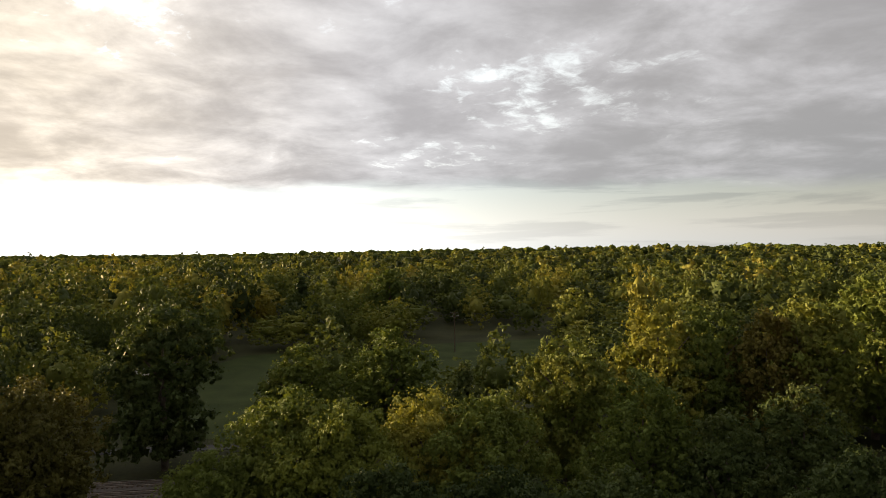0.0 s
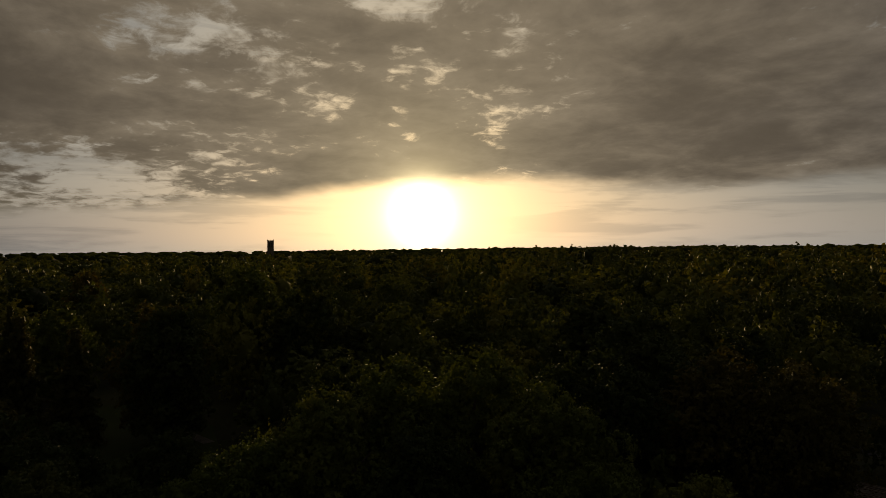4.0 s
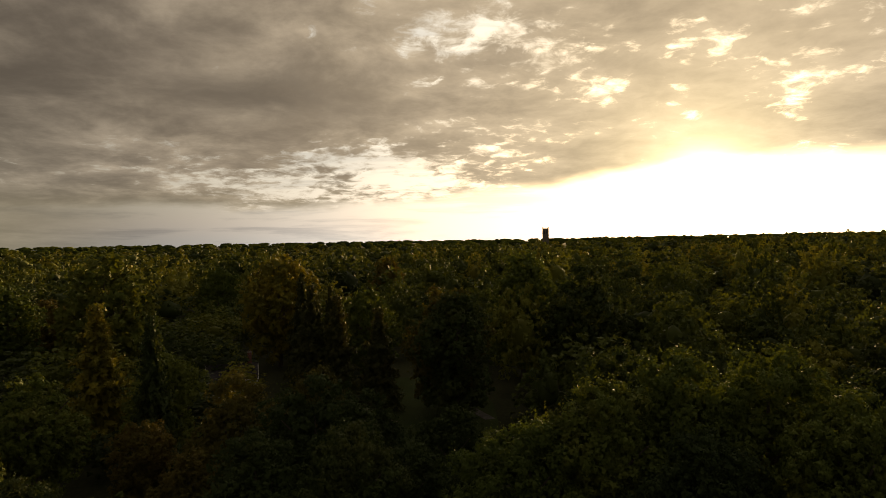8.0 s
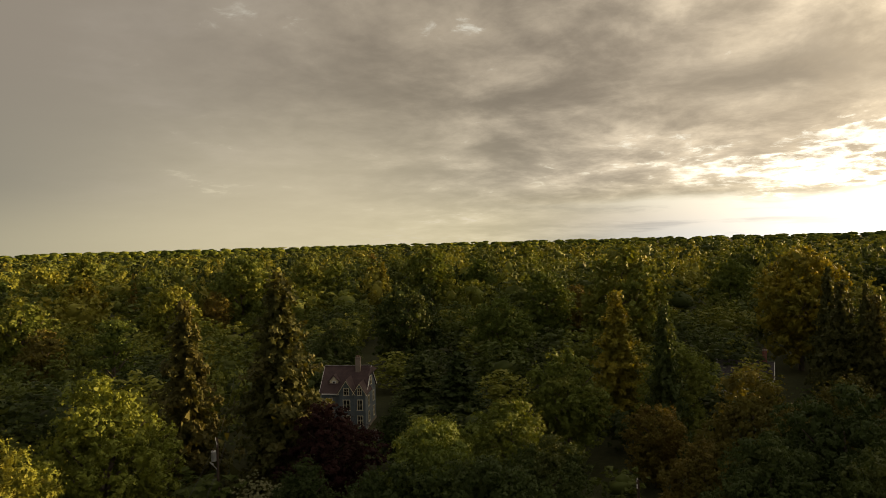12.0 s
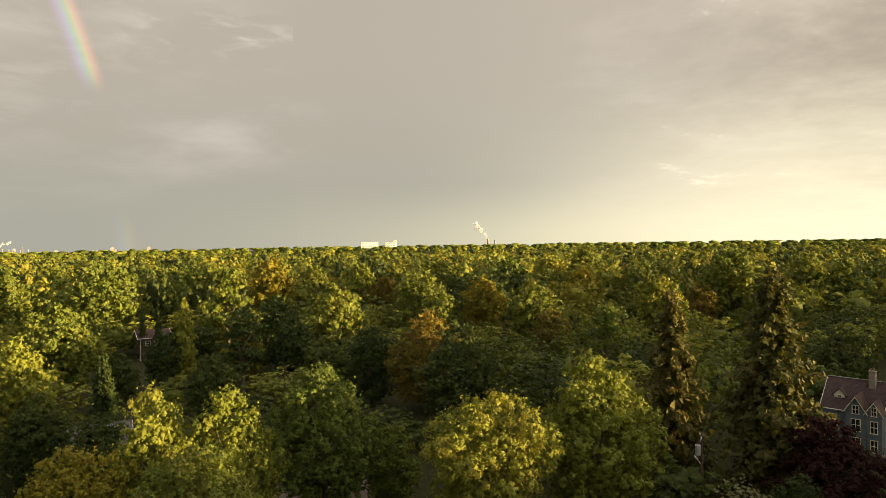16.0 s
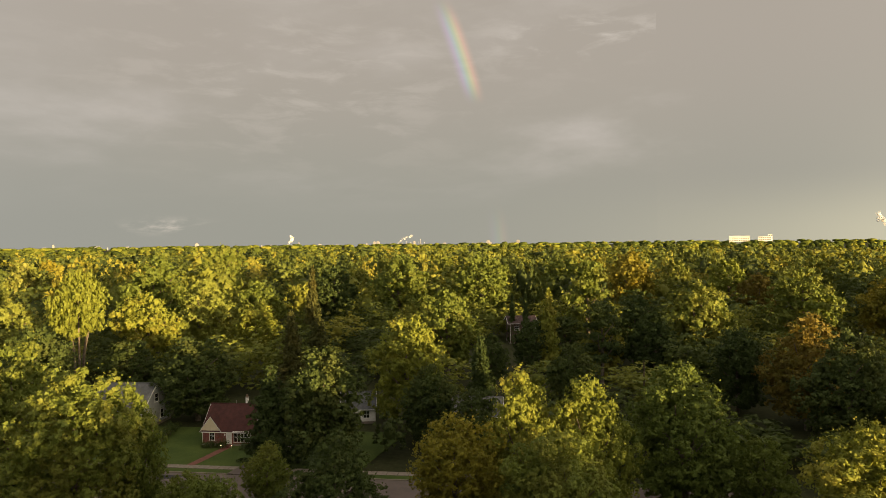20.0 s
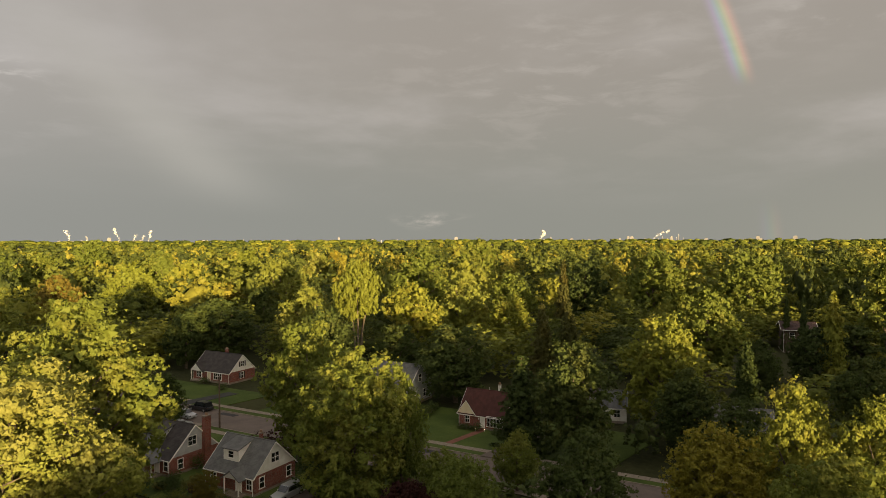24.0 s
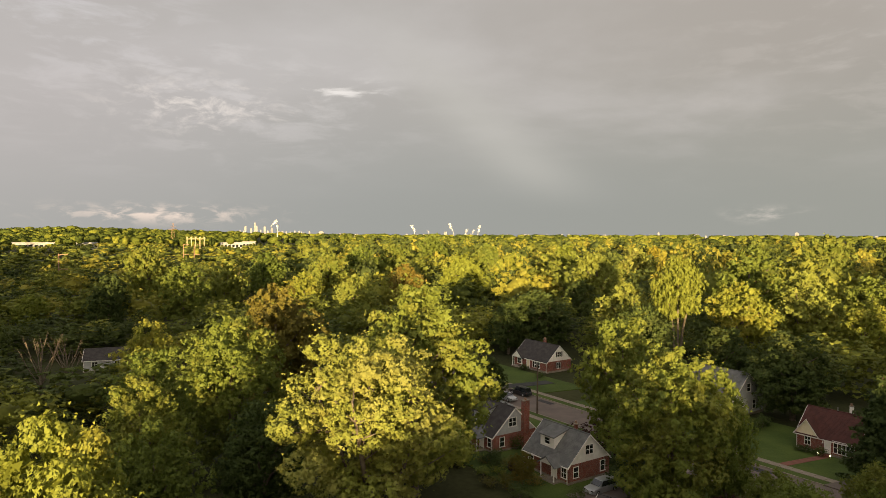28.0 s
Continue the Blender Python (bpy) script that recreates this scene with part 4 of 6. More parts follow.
tree('broad', -102.4, -106.9, 16.4, 6.5, DARK)
tree('broad', -125.0, -106.5, 22.1, 8.8, DARK)
tree('broad', -204.1, -229.5, 28.1, 11.3, GREEN)
tree('broad', -254.7, -236.2, 20.4, 8.2, GOLD)
tree('broad', -160.1, -62.9, 31.8, 12.7, GREEN)
tree('broad', -122.7, -76.1, 20.1, 8.1, GREEN)
tree('broad', -247.3, -149.6, 18.6, 7.4, LIME)
tree('broad', -188.1, -88.4, 18.4, 7.4, RUST)
tree('broad', -98.3, -30.7, 16.7, 6.7, PALE)
tree('broad', -84.2, -41.3, 17.4, 7.0, GREEN)
tree('broad', -62.6, -38.0, 14.9, 6.0, GREEN)
tree('broad', -62.0, -48.1, 11.8, 4.7, GREEN)
tree('broad', -75.4, -15.3, 18.0, 7.2, RUSSET)
tree('broad', -82.2, -28.4, 11.2, 4.5, RUSSET)
tree('broad', -89.4, -8.1, 15.7, 6.3, RUSSET)
tree('broad', -293.6, -40.2, 27.9, 11.2, GOLD)
tree('broad', -168.0, -88.8, 24.2, 9.7, GREEN)
tree('broad', -319.6, -180.8, 31.3, 12.5, GREEN)
tree('broad', -248.7, -164.3, 25.6, 10.2, GREEN)
tree('broad', -264.6, -61.9, 24.1, 9.7, GREEN)
tree('broad', -57.2, -31.0, 13.2, 5.3, DARK)
tree('broad', -66.2, -17.9, 12.4, 5.0, RUSSET)
tree('broad', -70.7, -10.2, 13.6, 5.4, DARK)
tree('spruce', 25.1, -158.0, 20.8, 4.6, LIME)
tree('spruce', 38.1, -196.3, 17.1, 2.2, DARK)
tree('spruce', 43.1, -200.4, 16.1, 2.1, DARK)
tree('spruce', 72.5, -119.8, 18.2, 4.8, NEEDLE)
tree('spruce', 67.8, -122.5, 18.6, 5.0, NEEDLE)
tree('spruce', 108.0, -191.7, 25.0, 4.1, NEEDLE)
tree('broad', 25.5, -91.0, 11.5, 4.8, DARK)
tree('broad', 33.5, -95.5, 10.5, 4.2, DARK)
tree('spruce', -53.7, -65.9, 29.2, 9.2, NEEDLE)
tree('spruce', -49.3, -80.0, 25.6, 7.2, NEEDLE)
tree('spruce', -103.8, -42.1, 23.5, 7.6, GOLD)
tree('spruce', -91.2, -30.0, 22.9, 5.0, DARK)
tree('spruce', -149.1, -16.6, 25.2, 5.0, NEEDLE)
tree('spruce', -139.7, -9.7, 22.8, 3.7, NEEDLE)
tree('spruce', -134.9, -106.7, 21.3, 7.4, DARK)
tree('spruce', -222.9, -200.8, 23.6, 6.7, GOLD)
tree('spruce', -140.9, -264.9, 22.3, 3.3, RUST)
tree('spruce', 30.9, -116.0, 15.0, 4.4, DARK)
tree('pine', 17.0, -171.2, 26.9, 8.3, GREEN)
tree('pine', -62.4, -125.3, 18.7, 6.7, GREEN)
tree('pine', 11.9, -149.5, 18.5, 6.3, DARK)
tree('pine', 21.9, -163.5, 13.2, 6.3, DARK)


def bare_tree(x, y, h, words):
    """A dead tree: a forked trunk and thin bare limbs."""
    rng = random.Random(int(x * 10))
    root = thing("bare_tree", x, y, ground_height(x, y), 0, words, "tree")
    part("trunk", rod((0, 0, -0.3), (0.2, 0, h * 0.55), 0.34, 0.22), BARK, root)
    for i in range(9):
        a, z = i * 2.4, h * rng.uniform(0.3, 0.55)
        mid = (math.cos(a) * h * 0.12, math.sin(a) * h * 0.12, z + h * 0.22)
        bm = rod((0.1, 0, z), mid, 0.10, 0.06)
        for k in range(4):
            b = a + rng.uniform(-0.9, 0.9)
            rod(mid, (mid[0] + math.cos(b) * h * 0.09, mid[1] + math.sin(b) * h * 0.09, mid[2] + h * rng.uniform(0.12, 0.24)), 0.045, 0.012, 5, bm)
        part("limb", bm, BARK, root)


bare_tree(126.6, 19.0, 15.5, "dead bare tree with thin brown limbs")
bare_tree(133.0, 16.1, 14.0, "dead bare tree among dark woods")
for dx, dy in ((2.5, 2.0), (-2.6, 2.4), (0.5, 4.2)):
    tree("shrub", 62.9 + dx, -55.7 + dy, 4.6, 3.0, DARK)

# ---- woods: the trees behind, too many to count ----
KEEP_CLEAR = []  # (x, y, radius) of open ground


def low_tree(seed, cards, size, sub):
    rng = np.random.default_rng(seed)
    heap = Heap()
    cen, rad = lobes_of(rng, "broad")
    k = len(cen) - 3
    # a few rough cores close the crown, the more the farther it stands
    order = {0: [k], -1: [k, k + 1], -2: [k, k + 1, k + 2], -3: [k, k + 1, k + 2, 26]}[sub]
    for i in order:
        lump(heap, rng, cen[i], rad[i] * (0.7, 0.8, 0.9, 1.15)[-sub], 1, 0.2)
    if cards:
        p, d = clumps(rng, cen, rad, cards, 6, 0.75)
        leaves(heap, rng, p, d, size, 0.35, 0.65)
    return heap.arrays()


def wood(name, mat, kinds, spots, label, low=0.0, high=1.0):
    """One mesh of many trees: spots are (x, y, height, radius)."""
    heap, tones = Heap(), []
    rng = np.random.default_rng(5)
    for x, y, h, r in spots:
        v, t, q = kinds[rng.integers(len(kinds))]
        a = rng.uniform(0, 6.28)
        m = np.array([[math.cos(a) * r / 8.0, -math.sin(a) * r / 8.0, 0], [math.sin(a) * r / 8.0, math.cos(a) * r / 8.0, 0], [0, 0, h / 20.6]])
        base_n = heap.n
        heap.v.append(v @ m.T + np.array([x, y, ground_height(x, y) if h > 0 else 0]))
        heap.tri.append(t + base_n)
        if len(q):
            heap.quad.append(q + base_n)
        heap.n += len(v)
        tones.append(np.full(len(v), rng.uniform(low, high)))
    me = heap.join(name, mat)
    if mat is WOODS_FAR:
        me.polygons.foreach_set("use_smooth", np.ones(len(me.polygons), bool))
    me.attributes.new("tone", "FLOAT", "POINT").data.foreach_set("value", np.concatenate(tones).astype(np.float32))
    return tagged(new(name, me), label, "woods", kind="stuff")


def free(x, y, r):
    return all((x - a) ** 2 + (y - b) ** 2 > (r + c) ** 2 for a, b, c in KEEP_CLEAR)


def clear_of_trees(x, y, r):
    return all((x - a) ** 2 + (y - b) ** 2 > (0.68 * (r + c)) ** 2 for a, b, c in SPOTS)


def strip(x0, y0, x1, y1, r):
    k = max(1, int(math.hypot(x1 - x0, y1 - y0) / r))
    for i in range(k + 1):
        KEEP_CLEAR.append((x0 + (x1 - x0) * i / k, y0 + (y1 - y0) * i / k, r))


strip(150, -55, 20, -79.5, 8)       # the street
strip(76, -84, 58, -87, 7)        # lawn and house across it
strip(66, -92, 58, -94, 6)
strip(92, -46, 66, -50, 8)        # the two houses on the near side
strip(84, -36, 56, -40, 7)
strip(136, -82, 120, -78, 9)
strip(90, -94, 86, -95, 5)
strip(12, 150, 12, 235, 20)       # the open field
strip(-12, 165, -48, 185, 18)
strip(-46, 125, -52, 160, 12)
strip(-76, 84.7, -4, 93.6, 6)     # railway
strip(-24, 52, -40, 80, 7)        # the view of the rails
strip(-92, 4, -146, 12, 12)       # park lawn
strip(-84, -84, -86, -78, 9)      # the tall house
strip(40, -200, 36, -150, 7)
strip(150, 12, 172, 12, 7)        # low house among dark woods
strip(50, -104, 50, -108, 5)
strip(29, -108, 33, -104, 6)

strip(1215, 205, 1215, 210, 32)     # open yards before the warehouses
strip(1200, -112, 1200, -105, 28)
strip(1145, -54, 1145, -50, 32)

rng_w = random.Random(21)


def scatter(r0, r1, across, along, h0, h1, wide, thin=1.0):
    spots, r = [], r0
    while r < r1:
        step_a, step_r = across(r), along(r)
        k = int(2 * math.pi * r / step_a)
        for i in range(k):
            a = 2 * math.pi * (i + rng_w.uniform(-0.4, 0.4)) / k
            q = r + rng_w.uniform(-0.5, 0.5) * step_r
            x, y = -math.sin(a) * q, math.cos(a) * q
            rad = wide(r) * rng_w.uniform(0.68, 1.35)
            h = h0 + (h1 - h0) * rng_w.random() ** 1.3
            if r0 > 100 and rng_w.random() < 0.05:  # a few stand out
                h = rng_w.uniform(h1, h1 + 3)
            if r0 > 200 and r1 < 1400 and 259 < math.degrees(a) % 360 < 284:  # lower, younger growth before the eastern ridge
                h = rng_w.uniform(9, 15)
            turn = math.degrees(a) % 360
            if 100 < r1 < 250 and 287 < turn < 323:  # taller woods to the north-east, out of view, added to shade the eastern valley
                h = rng_w.uniform(19, 26)
            if 100 < r0 < 130 and 262 < turn < 285:
                h = rng_w.uniform(7, 12.5)
            if 500 < r0 < 700 and 15 < turn < 85:
                h += rng_w.uniform(0, 5) * rng_w.random()
            if 200 < r0 < 400 and 12 < turn < 60:
                h += rng_w.uniform(1, 5)
            if 100 < r0 < 130 and 30 < turn < 82:
                h += 2.0
            if 45 < r1 < 119:  # saplings and shrubs under the named trees
                h = rng_w.uniform(5, 9) if 287 < turn < 322 else rng_w.uniform(4.5, 8.5) if 98 < turn < 285 else min(h, 8.5) if turn > 322 or turn < 28 or 76 < turn < 98 else rng_w.uniform(11, 16)
            if 118 <= r0 < 130 and 98 < turn < 262:
                h = rng_w.uniform(8, 14)
            # unseen trees just under the view, as tall as fits, to block low sun
            if r1 < 45:
                h = min(24.0 if 165 < turn < 238 else 18.5, 31.6 - 0.41 * q) * rng_w.uniform(0.95, 1.0)
                if turn > 245:  # kept lower to the east, to let the sun past
                    h *= 0.5
            if free(x, y, rad * 0.7) and clear_of_trees(x, y, rad):
                spots.append((x, y, h, rad))
        r += step_r
    return spots


KINDS_A = [low_tree(40 + i, 1700, 0.46, 0) for i in range(5)]
KINDS_B = [low_tree(50 + i, 400, 0.82, -1) for i in range(6)]
KINDS_M = [low_tree(45 + i, 720, 0.64, -1) for i in range(6)]
KINDS_C = [low_tree(60 + i, 100, 1.45, -2) for i in range(6)]
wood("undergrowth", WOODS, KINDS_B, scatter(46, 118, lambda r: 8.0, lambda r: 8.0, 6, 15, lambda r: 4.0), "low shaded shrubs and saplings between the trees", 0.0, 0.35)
# trees out of view round the eye, added to shade those beyond
wood("near_woods", WOODS, KINDS_B, scatter(14, 42, lambda r: 7.5, lambda r: 7.0, 16, 20, lambda r: 5.6), "unseen trees below the view, added to cast shade", 0.0, 0.5)
wood("woods", WOODS, KINDS_A, scatter(118, 240, lambda r: 12.5, lambda r: 12.5, 12, 20, lambda r: 7.0), "dense green and yellowing broadleaf woods", 0.0, 0.72)
wood("middle_woods", WOODS, KINDS_M, scatter(240, 380, lambda r: 16.5, lambda r: 18.0, 13, 26, lambda r: 8.6), "dense green and yellowing broadleaf woods further off", 0.0, 0.81)
wood("middle_woods", WOODS, KINDS_B, scatter(380, 560, lambda r: 16.5, lambda r: 18.0, 13, 26, lambda r: 8.6), "broadleaf woods of many greens and golds", 0.0, 0.81)
wood("distant_woods", WOODS, KINDS_C, scatter(560, 1300, lambda r: 15 + r * 0.006, lambda r: 34 + r * 0.03, 17, 26, lambda r: 8.2 + r * 0.0035), "distant woods reaching to the horizon", 0.0, 0.8)
wood("horizon_woods", WOODS_FAR, [low_tree(70 + i, 0, 1, -3) for i in range(4)], scatter(1300, 4700, lambda r: r * 0.019, lambda r: r * 0.12, 19, 29, lambda r: r * 0.0105), "woods on the far horizon", 0.0, 0.7)
ridge = []
for i in range(3600):
    a, q = math.radians(rng_w.uniform(-97, -72)), rng_w.uniform(1330, 2500)
    ridge.append((-math.sin(a) * q, math.cos(a) * q, rng_w.uniform(15, 24), rng_w.uniform(8.5, 13)))
wood("ridge_woods", WOODS_FAR, [low_tree(80 + i, 0, 1, -3) for i in range(4)], ridge, "dense green woods on the eastern ridge", 0.0, 0.6)

# ---- streets, lawns, railway ----
def street(x, off):
    """A point of the street: its far kerb, and off metres towards the near side."""
    return (x, -87.6 + 0.19 * x + off)


def lane(name, x0, x1, o0, o1, z, mat, label, category):
    return sheet(name, [street(x0, o0), street(x1, o0), street(x1, o1), street(x0, o1)], z, mat, label, category)


lane("road", 190, -10, 0, 8.1, 0.03, ASPHALT, "worn brown-grey asphalt street between kerbs", "road")
for o in (-0.18, 8.1):
    lane("kerb", 190, -10, o, o + 0.18, 0.16, CONCRETE, "pale concrete kerb along the street", "kerb")
lane("verge", 190, -10, -1.6, -0.18, 0.14, GRASS, "grass verge between kerb and pavement", "verge")
lane("verge", 190, -10, 8.28, 9.6, 0.14, GRASS, "grass verge between kerb and pavement", "verge")
lane("lawn", 104, 40, -22, -3.0, 0.12, GRASS, "mown front lawns across the street", "lawn")
lane("lawn", 145, 112, -14, -3.0, 0.12, GRASS, "mown front lawns across the street", "lawn")
lane("lawn", 118, 50, 10.9, 34, 0.12, GRASS, "shaded garden lawns on the near side", "lawn")
lane("patch", 66, 62.5, 0.9, 2.4, 0.04, TAR, "dark tar patch in the asphalt", "road")
lane("patch", 76, 73.5, 0.3, 1.2, 0.04, TAR, "dark tar patch in the asphalt", "road")
lane("patch", 108, 104, 0.6, 1.9, 0.04, TAR, "dark tar patch in the asphalt", "road")
lane("driveway", 121, 118, -11, 0, 0.17, TAR, "dark asphalt driveway beside the lawn", "driveway")
lane("driveway", 57, 54.2, -14, 0, 0.17, ASPHALT, "worn asphalt driveway beside the red-roofed house", "driveway")
lane("driveway", 67, 63.5, 8.1, 30, 0.17, ASPHALT, "worn asphalt driveway beside the grey-roofed house", "driveway")
lane("driveway", 107, 103, 8.1, 16, 0.17, CONCRETE, "concrete driveway on the near side", "driveway")
lane("garden_path", 64.9, 63.7, -11.4, -3.0, 0.145, PAVING, "brick garden path to the front door", "path")
# pavement slabs, one by one
for o0 in (-3.0, 9.6):
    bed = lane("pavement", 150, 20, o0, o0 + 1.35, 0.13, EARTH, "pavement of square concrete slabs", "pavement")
    slab = box(-0.73, 0.03, 0, 0.73, 1.32, 0.05, bevel=0.012)
    me = bpy.data.meshes.new("slab")
    slab.to_mesh(me)
    slab.free()
    me.materials.append(CONCRETE)
    for i in range(86):
        x, y = street(149 - i * 1.5, o0)
        ob = new("slab", me)
        ob.parent = bed
        ob.matrix_world = pose(x, y, 0.115, 0, 0, math.degrees(math.atan(0.19)))

# field and park lawn carry their shade in a darker grass colour
sheet("field", [(-75, 150), (-62, 205), (-20, 222), (34, 236), (36, 150), (-6, 146), (-36, 112), (-58, 118)], 0.03, SHADED_GRASS, "open grass field among the trees, coloured as if shaded", "field")
sheet("park_lawn", [(-90, -8), (-90, 18), (-124, 22), (-150, 20), (-152, 0), (-120, -6)], 0.03, SHADED_GRASS, "open park lawn between dark trees", "lawn")
sheet("sand_patch", [(-113 + 4.0 * math.cos(a / 8 * math.pi), 0.5 + 3.0 * math.sin(a / 8 * math.pi)) for a in range(16)], 0.06, SAND, "rounded pale sand patch in the lawn", "sand")
sheet("park_path", [(-150, 9.5), (-150, 11.5), (-138, 14.2), (-124, 17.5), (-114, 20.5), (-113.6, 18.6), (-124, 15.4), (-138, 12.0)], 0.07, BALLAST, "curved gravel path along the park lawn", "path")
sheet("lane_road", [(-84, 102), (-28, 108), (-28, 111), (-84, 105)], 0.07, TAR, "narrow asphalt lane behind the railway", "road")

# railway: two tracks on a ballast bed
rail_way = thing("railway", -44.0, 88.6, 0, 7, "double railway track on grey ballast between trees", "railway")
part("ballast_bed", prism([(-4.6, 0.0), (-3.6, 0.32), (3.6, 0.32), (4.6, 0.0)], "x", -30, 40), BALLAST, rail_way)
sleeper = box(-0.12, -1.3, 0, 0.12, 1.3, 0.15, bevel=0.015)
sleeper_me = bpy.data.meshes.new("sleeper")
sleeper.to_mesh(sleeper_me)
sleeper.free()
sleeper_me.materials.append(TIMBER)
for side_y in (-1.95, 1.95):
    for gauge in (-0.72, 0.72):
        part("rail", prism([(side_y + gauge - 0.06, 0.42), (side_y + gauge - 0.012, 0.46), (side_y + gauge - 0.035, 0.55), (side_y + gauge - 0.035, 0.60), (side_y + gauge + 0.035, 0.60), (side_y + gauge + 0.035, 0.55), (side_y + gauge + 0.012, 0.46), (side_y + gauge + 0.06, 0.42)], "x", -30, 40), RAIL, rail_way)
    for i in range(62):
        ob = new("sleeper", sleeper_me)
        ob.parent = rail_way
        ob.location = (-20 + i * 0.65, side_y, 0.28)


# ---- houses ----
def put_window(parent, m, wdt, hgt, mat=WHITE_PAINT, panes=2, shutters=None):
    """A sash window: frame with glazing bar and sill, its panes behind; m places its foot on the wall, facing -y."""
    bm = bmesh.new()
    t = 0.09
    box(-wdt / 2 - t, -0.06, -t, -wdt / 2, 0.04, hgt + t, bm)
    box(wdt / 2, -0.06, -t, wdt / 2 + t, 0.04, hgt + t, bm)
    box(-wdt / 2, -0.06, hgt, wdt / 2, 0.04, hgt + t, bm)
    box(-wdt / 2, -0.045, hgt / 2 - 0.03, wdt / 2, 0.03, hgt / 2 + 0.03, bm)
    for i in range(1, panes):
        x = -wdt / 2 + wdt * i / panes
        box(x - 0.03, -0.05, 0, x + 0.03, 0.03, hgt, bm)
    fr = part("window", bm, mat, parent)
    fr.matrix_basis = m
    part("sill", box(-wdt / 2 - 0.16, -0.13, -t - 0.05, wdt / 2 + 0.16, 0.03, -t, bevel=0.012), mat, fr)
    for i in range(panes):
        a = -wdt / 2 + wdt * i / panes + 0.02
        part("pane", box(a, -0.012, 0, a + wdt / panes - 0.04, 0.02, hgt), GLASS, fr, "dark reflecting window pane")
    if shutters:
        for s in (-1, 1):
            part("shutter", box(s * (wdt / 2 + t + 0.22) - 0.18, -0.05, -0.05, s * (wdt / 2 + t + 0.22) + 0.18, 0.02, hgt + 0.05, bevel=0.01), shutters, fr, "dark shutter")


def put_door(parent, m, wdt=0.95, hgt=2.05, mat=WHITE_PAINT):
    bm = bmesh.new()
    for a, b in ((-wdt / 2 - 0.12, -wdt / 2), (wdt / 2, wdt / 2 + 0.12)):
        box(a, -0.08, 0, b, 0.04, hgt + 0.12, bm)
    box(-wdt / 2, -0.08, hgt, wdt / 2, 0.04, hgt + 0.12, bm)
    fr = part("door_frame", bm, WHITE_PAINT, parent)
    fr.matrix_basis = m
    bm = box(-wdt / 2 + 0.01, -0.03, 0.02, wdt / 2 - 0.01, 0.03, hgt - 0.01)
    for z0, z1 in ((0.2, 0.8), (0.95, 1.8)):
        for x0, x1 in ((-wdt / 2 + 0.12, -0.05), (0.05, wdt / 2 - 0.12)):
            box(x0, -0.045, z0, x1, -0.03, z1, bm)
    part("door", bm, mat, fr)
    part("handle", rod((wdt / 2 - 0.1, -0.09, 1.0), (wdt / 2 - 0.1, -0.03, 1.0), 0.03), METAL, fr, "metal door handle")


def FRONT(u, z):
    return pose(u, 0, z)


def house(name, label, x, y, rz, L, W, eave, ridge, wall, gable, roof, over=0.22):
    """A gabled house; local x runs to the right along the side that faces the camera, local y away from it."""
    h = thing(name, x, y, 0.1, rz, label, "house", "houses of the street")
    part("foundation", box(-0.06, -0.06, -0.1, L + 0.06, W + 0.06, 0.35), CONCRETE, h)
    for x0, y0, x1, y1 in ((0, 0, L, 0.25), (0, W - 0.25, L, W), (0, 0.25, 0.25, W - 0.25), (L - 0.25, 0.25, L, W - 0.25)):
        part("wall", box(x0, y0, 0.35, x1, y1, eave), wall, h)
    for x0, x1 in ((0.0, 0.25), (L - 0.25, L)):
        g = part("gable", prism([(0, eave), (W, eave), (W / 2, ridge - 0.16)], "x", x0, x1), gable, h, "painted gable siding" if gable is not wall else "")
        out = x1 + 0.012 if x0 > 0 else x0 - 0.012
        rows_n = max(3, int((ridge - eave) / 0.36))
        bm = bmesh.new()
        for i in range(1, rows_n):
            z = eave + (ridge - eave - 0.2) * i / rows_n
            half = W / 2 * (1 - (z - eave) / (ridge - eave)) - 0.25
            if half > 0.1:
                box(min(out, x0 if x0 > 0 else x0), W / 2 - half, z, max(out, x1 if x0 > 0 else x0), W / 2 + half, z + 0.025, bm)
        part("board_edge", bm, gable, g)
    k = (ridge - eave) / (W / 2)
    for s in (0, 1):
        y0, y1 = (-over, W / 2) if s == 0 else (W + over, W / 2)
        z0 = eave - over * k
        sl = part("roof_slope", prism([(y0, z0), (y1, ridge), (y1, ridge - 0.17), (y0, z0 - 0.17)], "x", -over, L + over), roof, h)
        bm = bmesh.new()
        for i in range(1, 26):
            f0, f1 = i / 26, i / 26 + 0.006
            ya, yb = y0 + (y1 - y0) * f0, y0 + (y1 - y0) * f1
            za, zb = z0 + (ridge - z0) * f0, z0 + (ridge - z0) * f1
            prism([(ya, za - 0.01), (ya, za + 0.022), (yb, zb + 0.012), (yb, zb - 0.01)], "x", -over, L + over, bm)
        part("shingle_course", bm, roof, sl)
        part("gutter", box(-over, y0 - (0.12 if s == 0 else 0), z0 - 0.17, L + over, y0 + (0 if s == 0 else 0.12), z0 - 0.04, bevel=0.02), WHITE_PAINT, h, "white gutter")
    part("ridge_cap", box(-over, W / 2 - 0.13, ridge - 0.07, L + over, W / 2 + 0.13, ridge + 0.03), roof, h)
    for x0 in (-over, L + over - 0.05):
        for s in (-1, 1):
            yo = W / 2 + s * (W / 2 + over)
            part("verge_board", prism([(yo, eave - over * k - 0.22), (W / 2, ridge - 0.22), (W / 2, ridge + 0.012), (yo, eave - over * k + 0.012)], "x", x0 - 0.01, x0 + 0.06), WHITE_PAINT, h, "white verge board")
    for x0 in (0.12, L - 0.12):
        part("downspout", rod((x0, -0.1, 0.1), (x0, -0.1, eave - 0.2), 0.05), WHITE_PAINT, h, "white downspout")
    return h


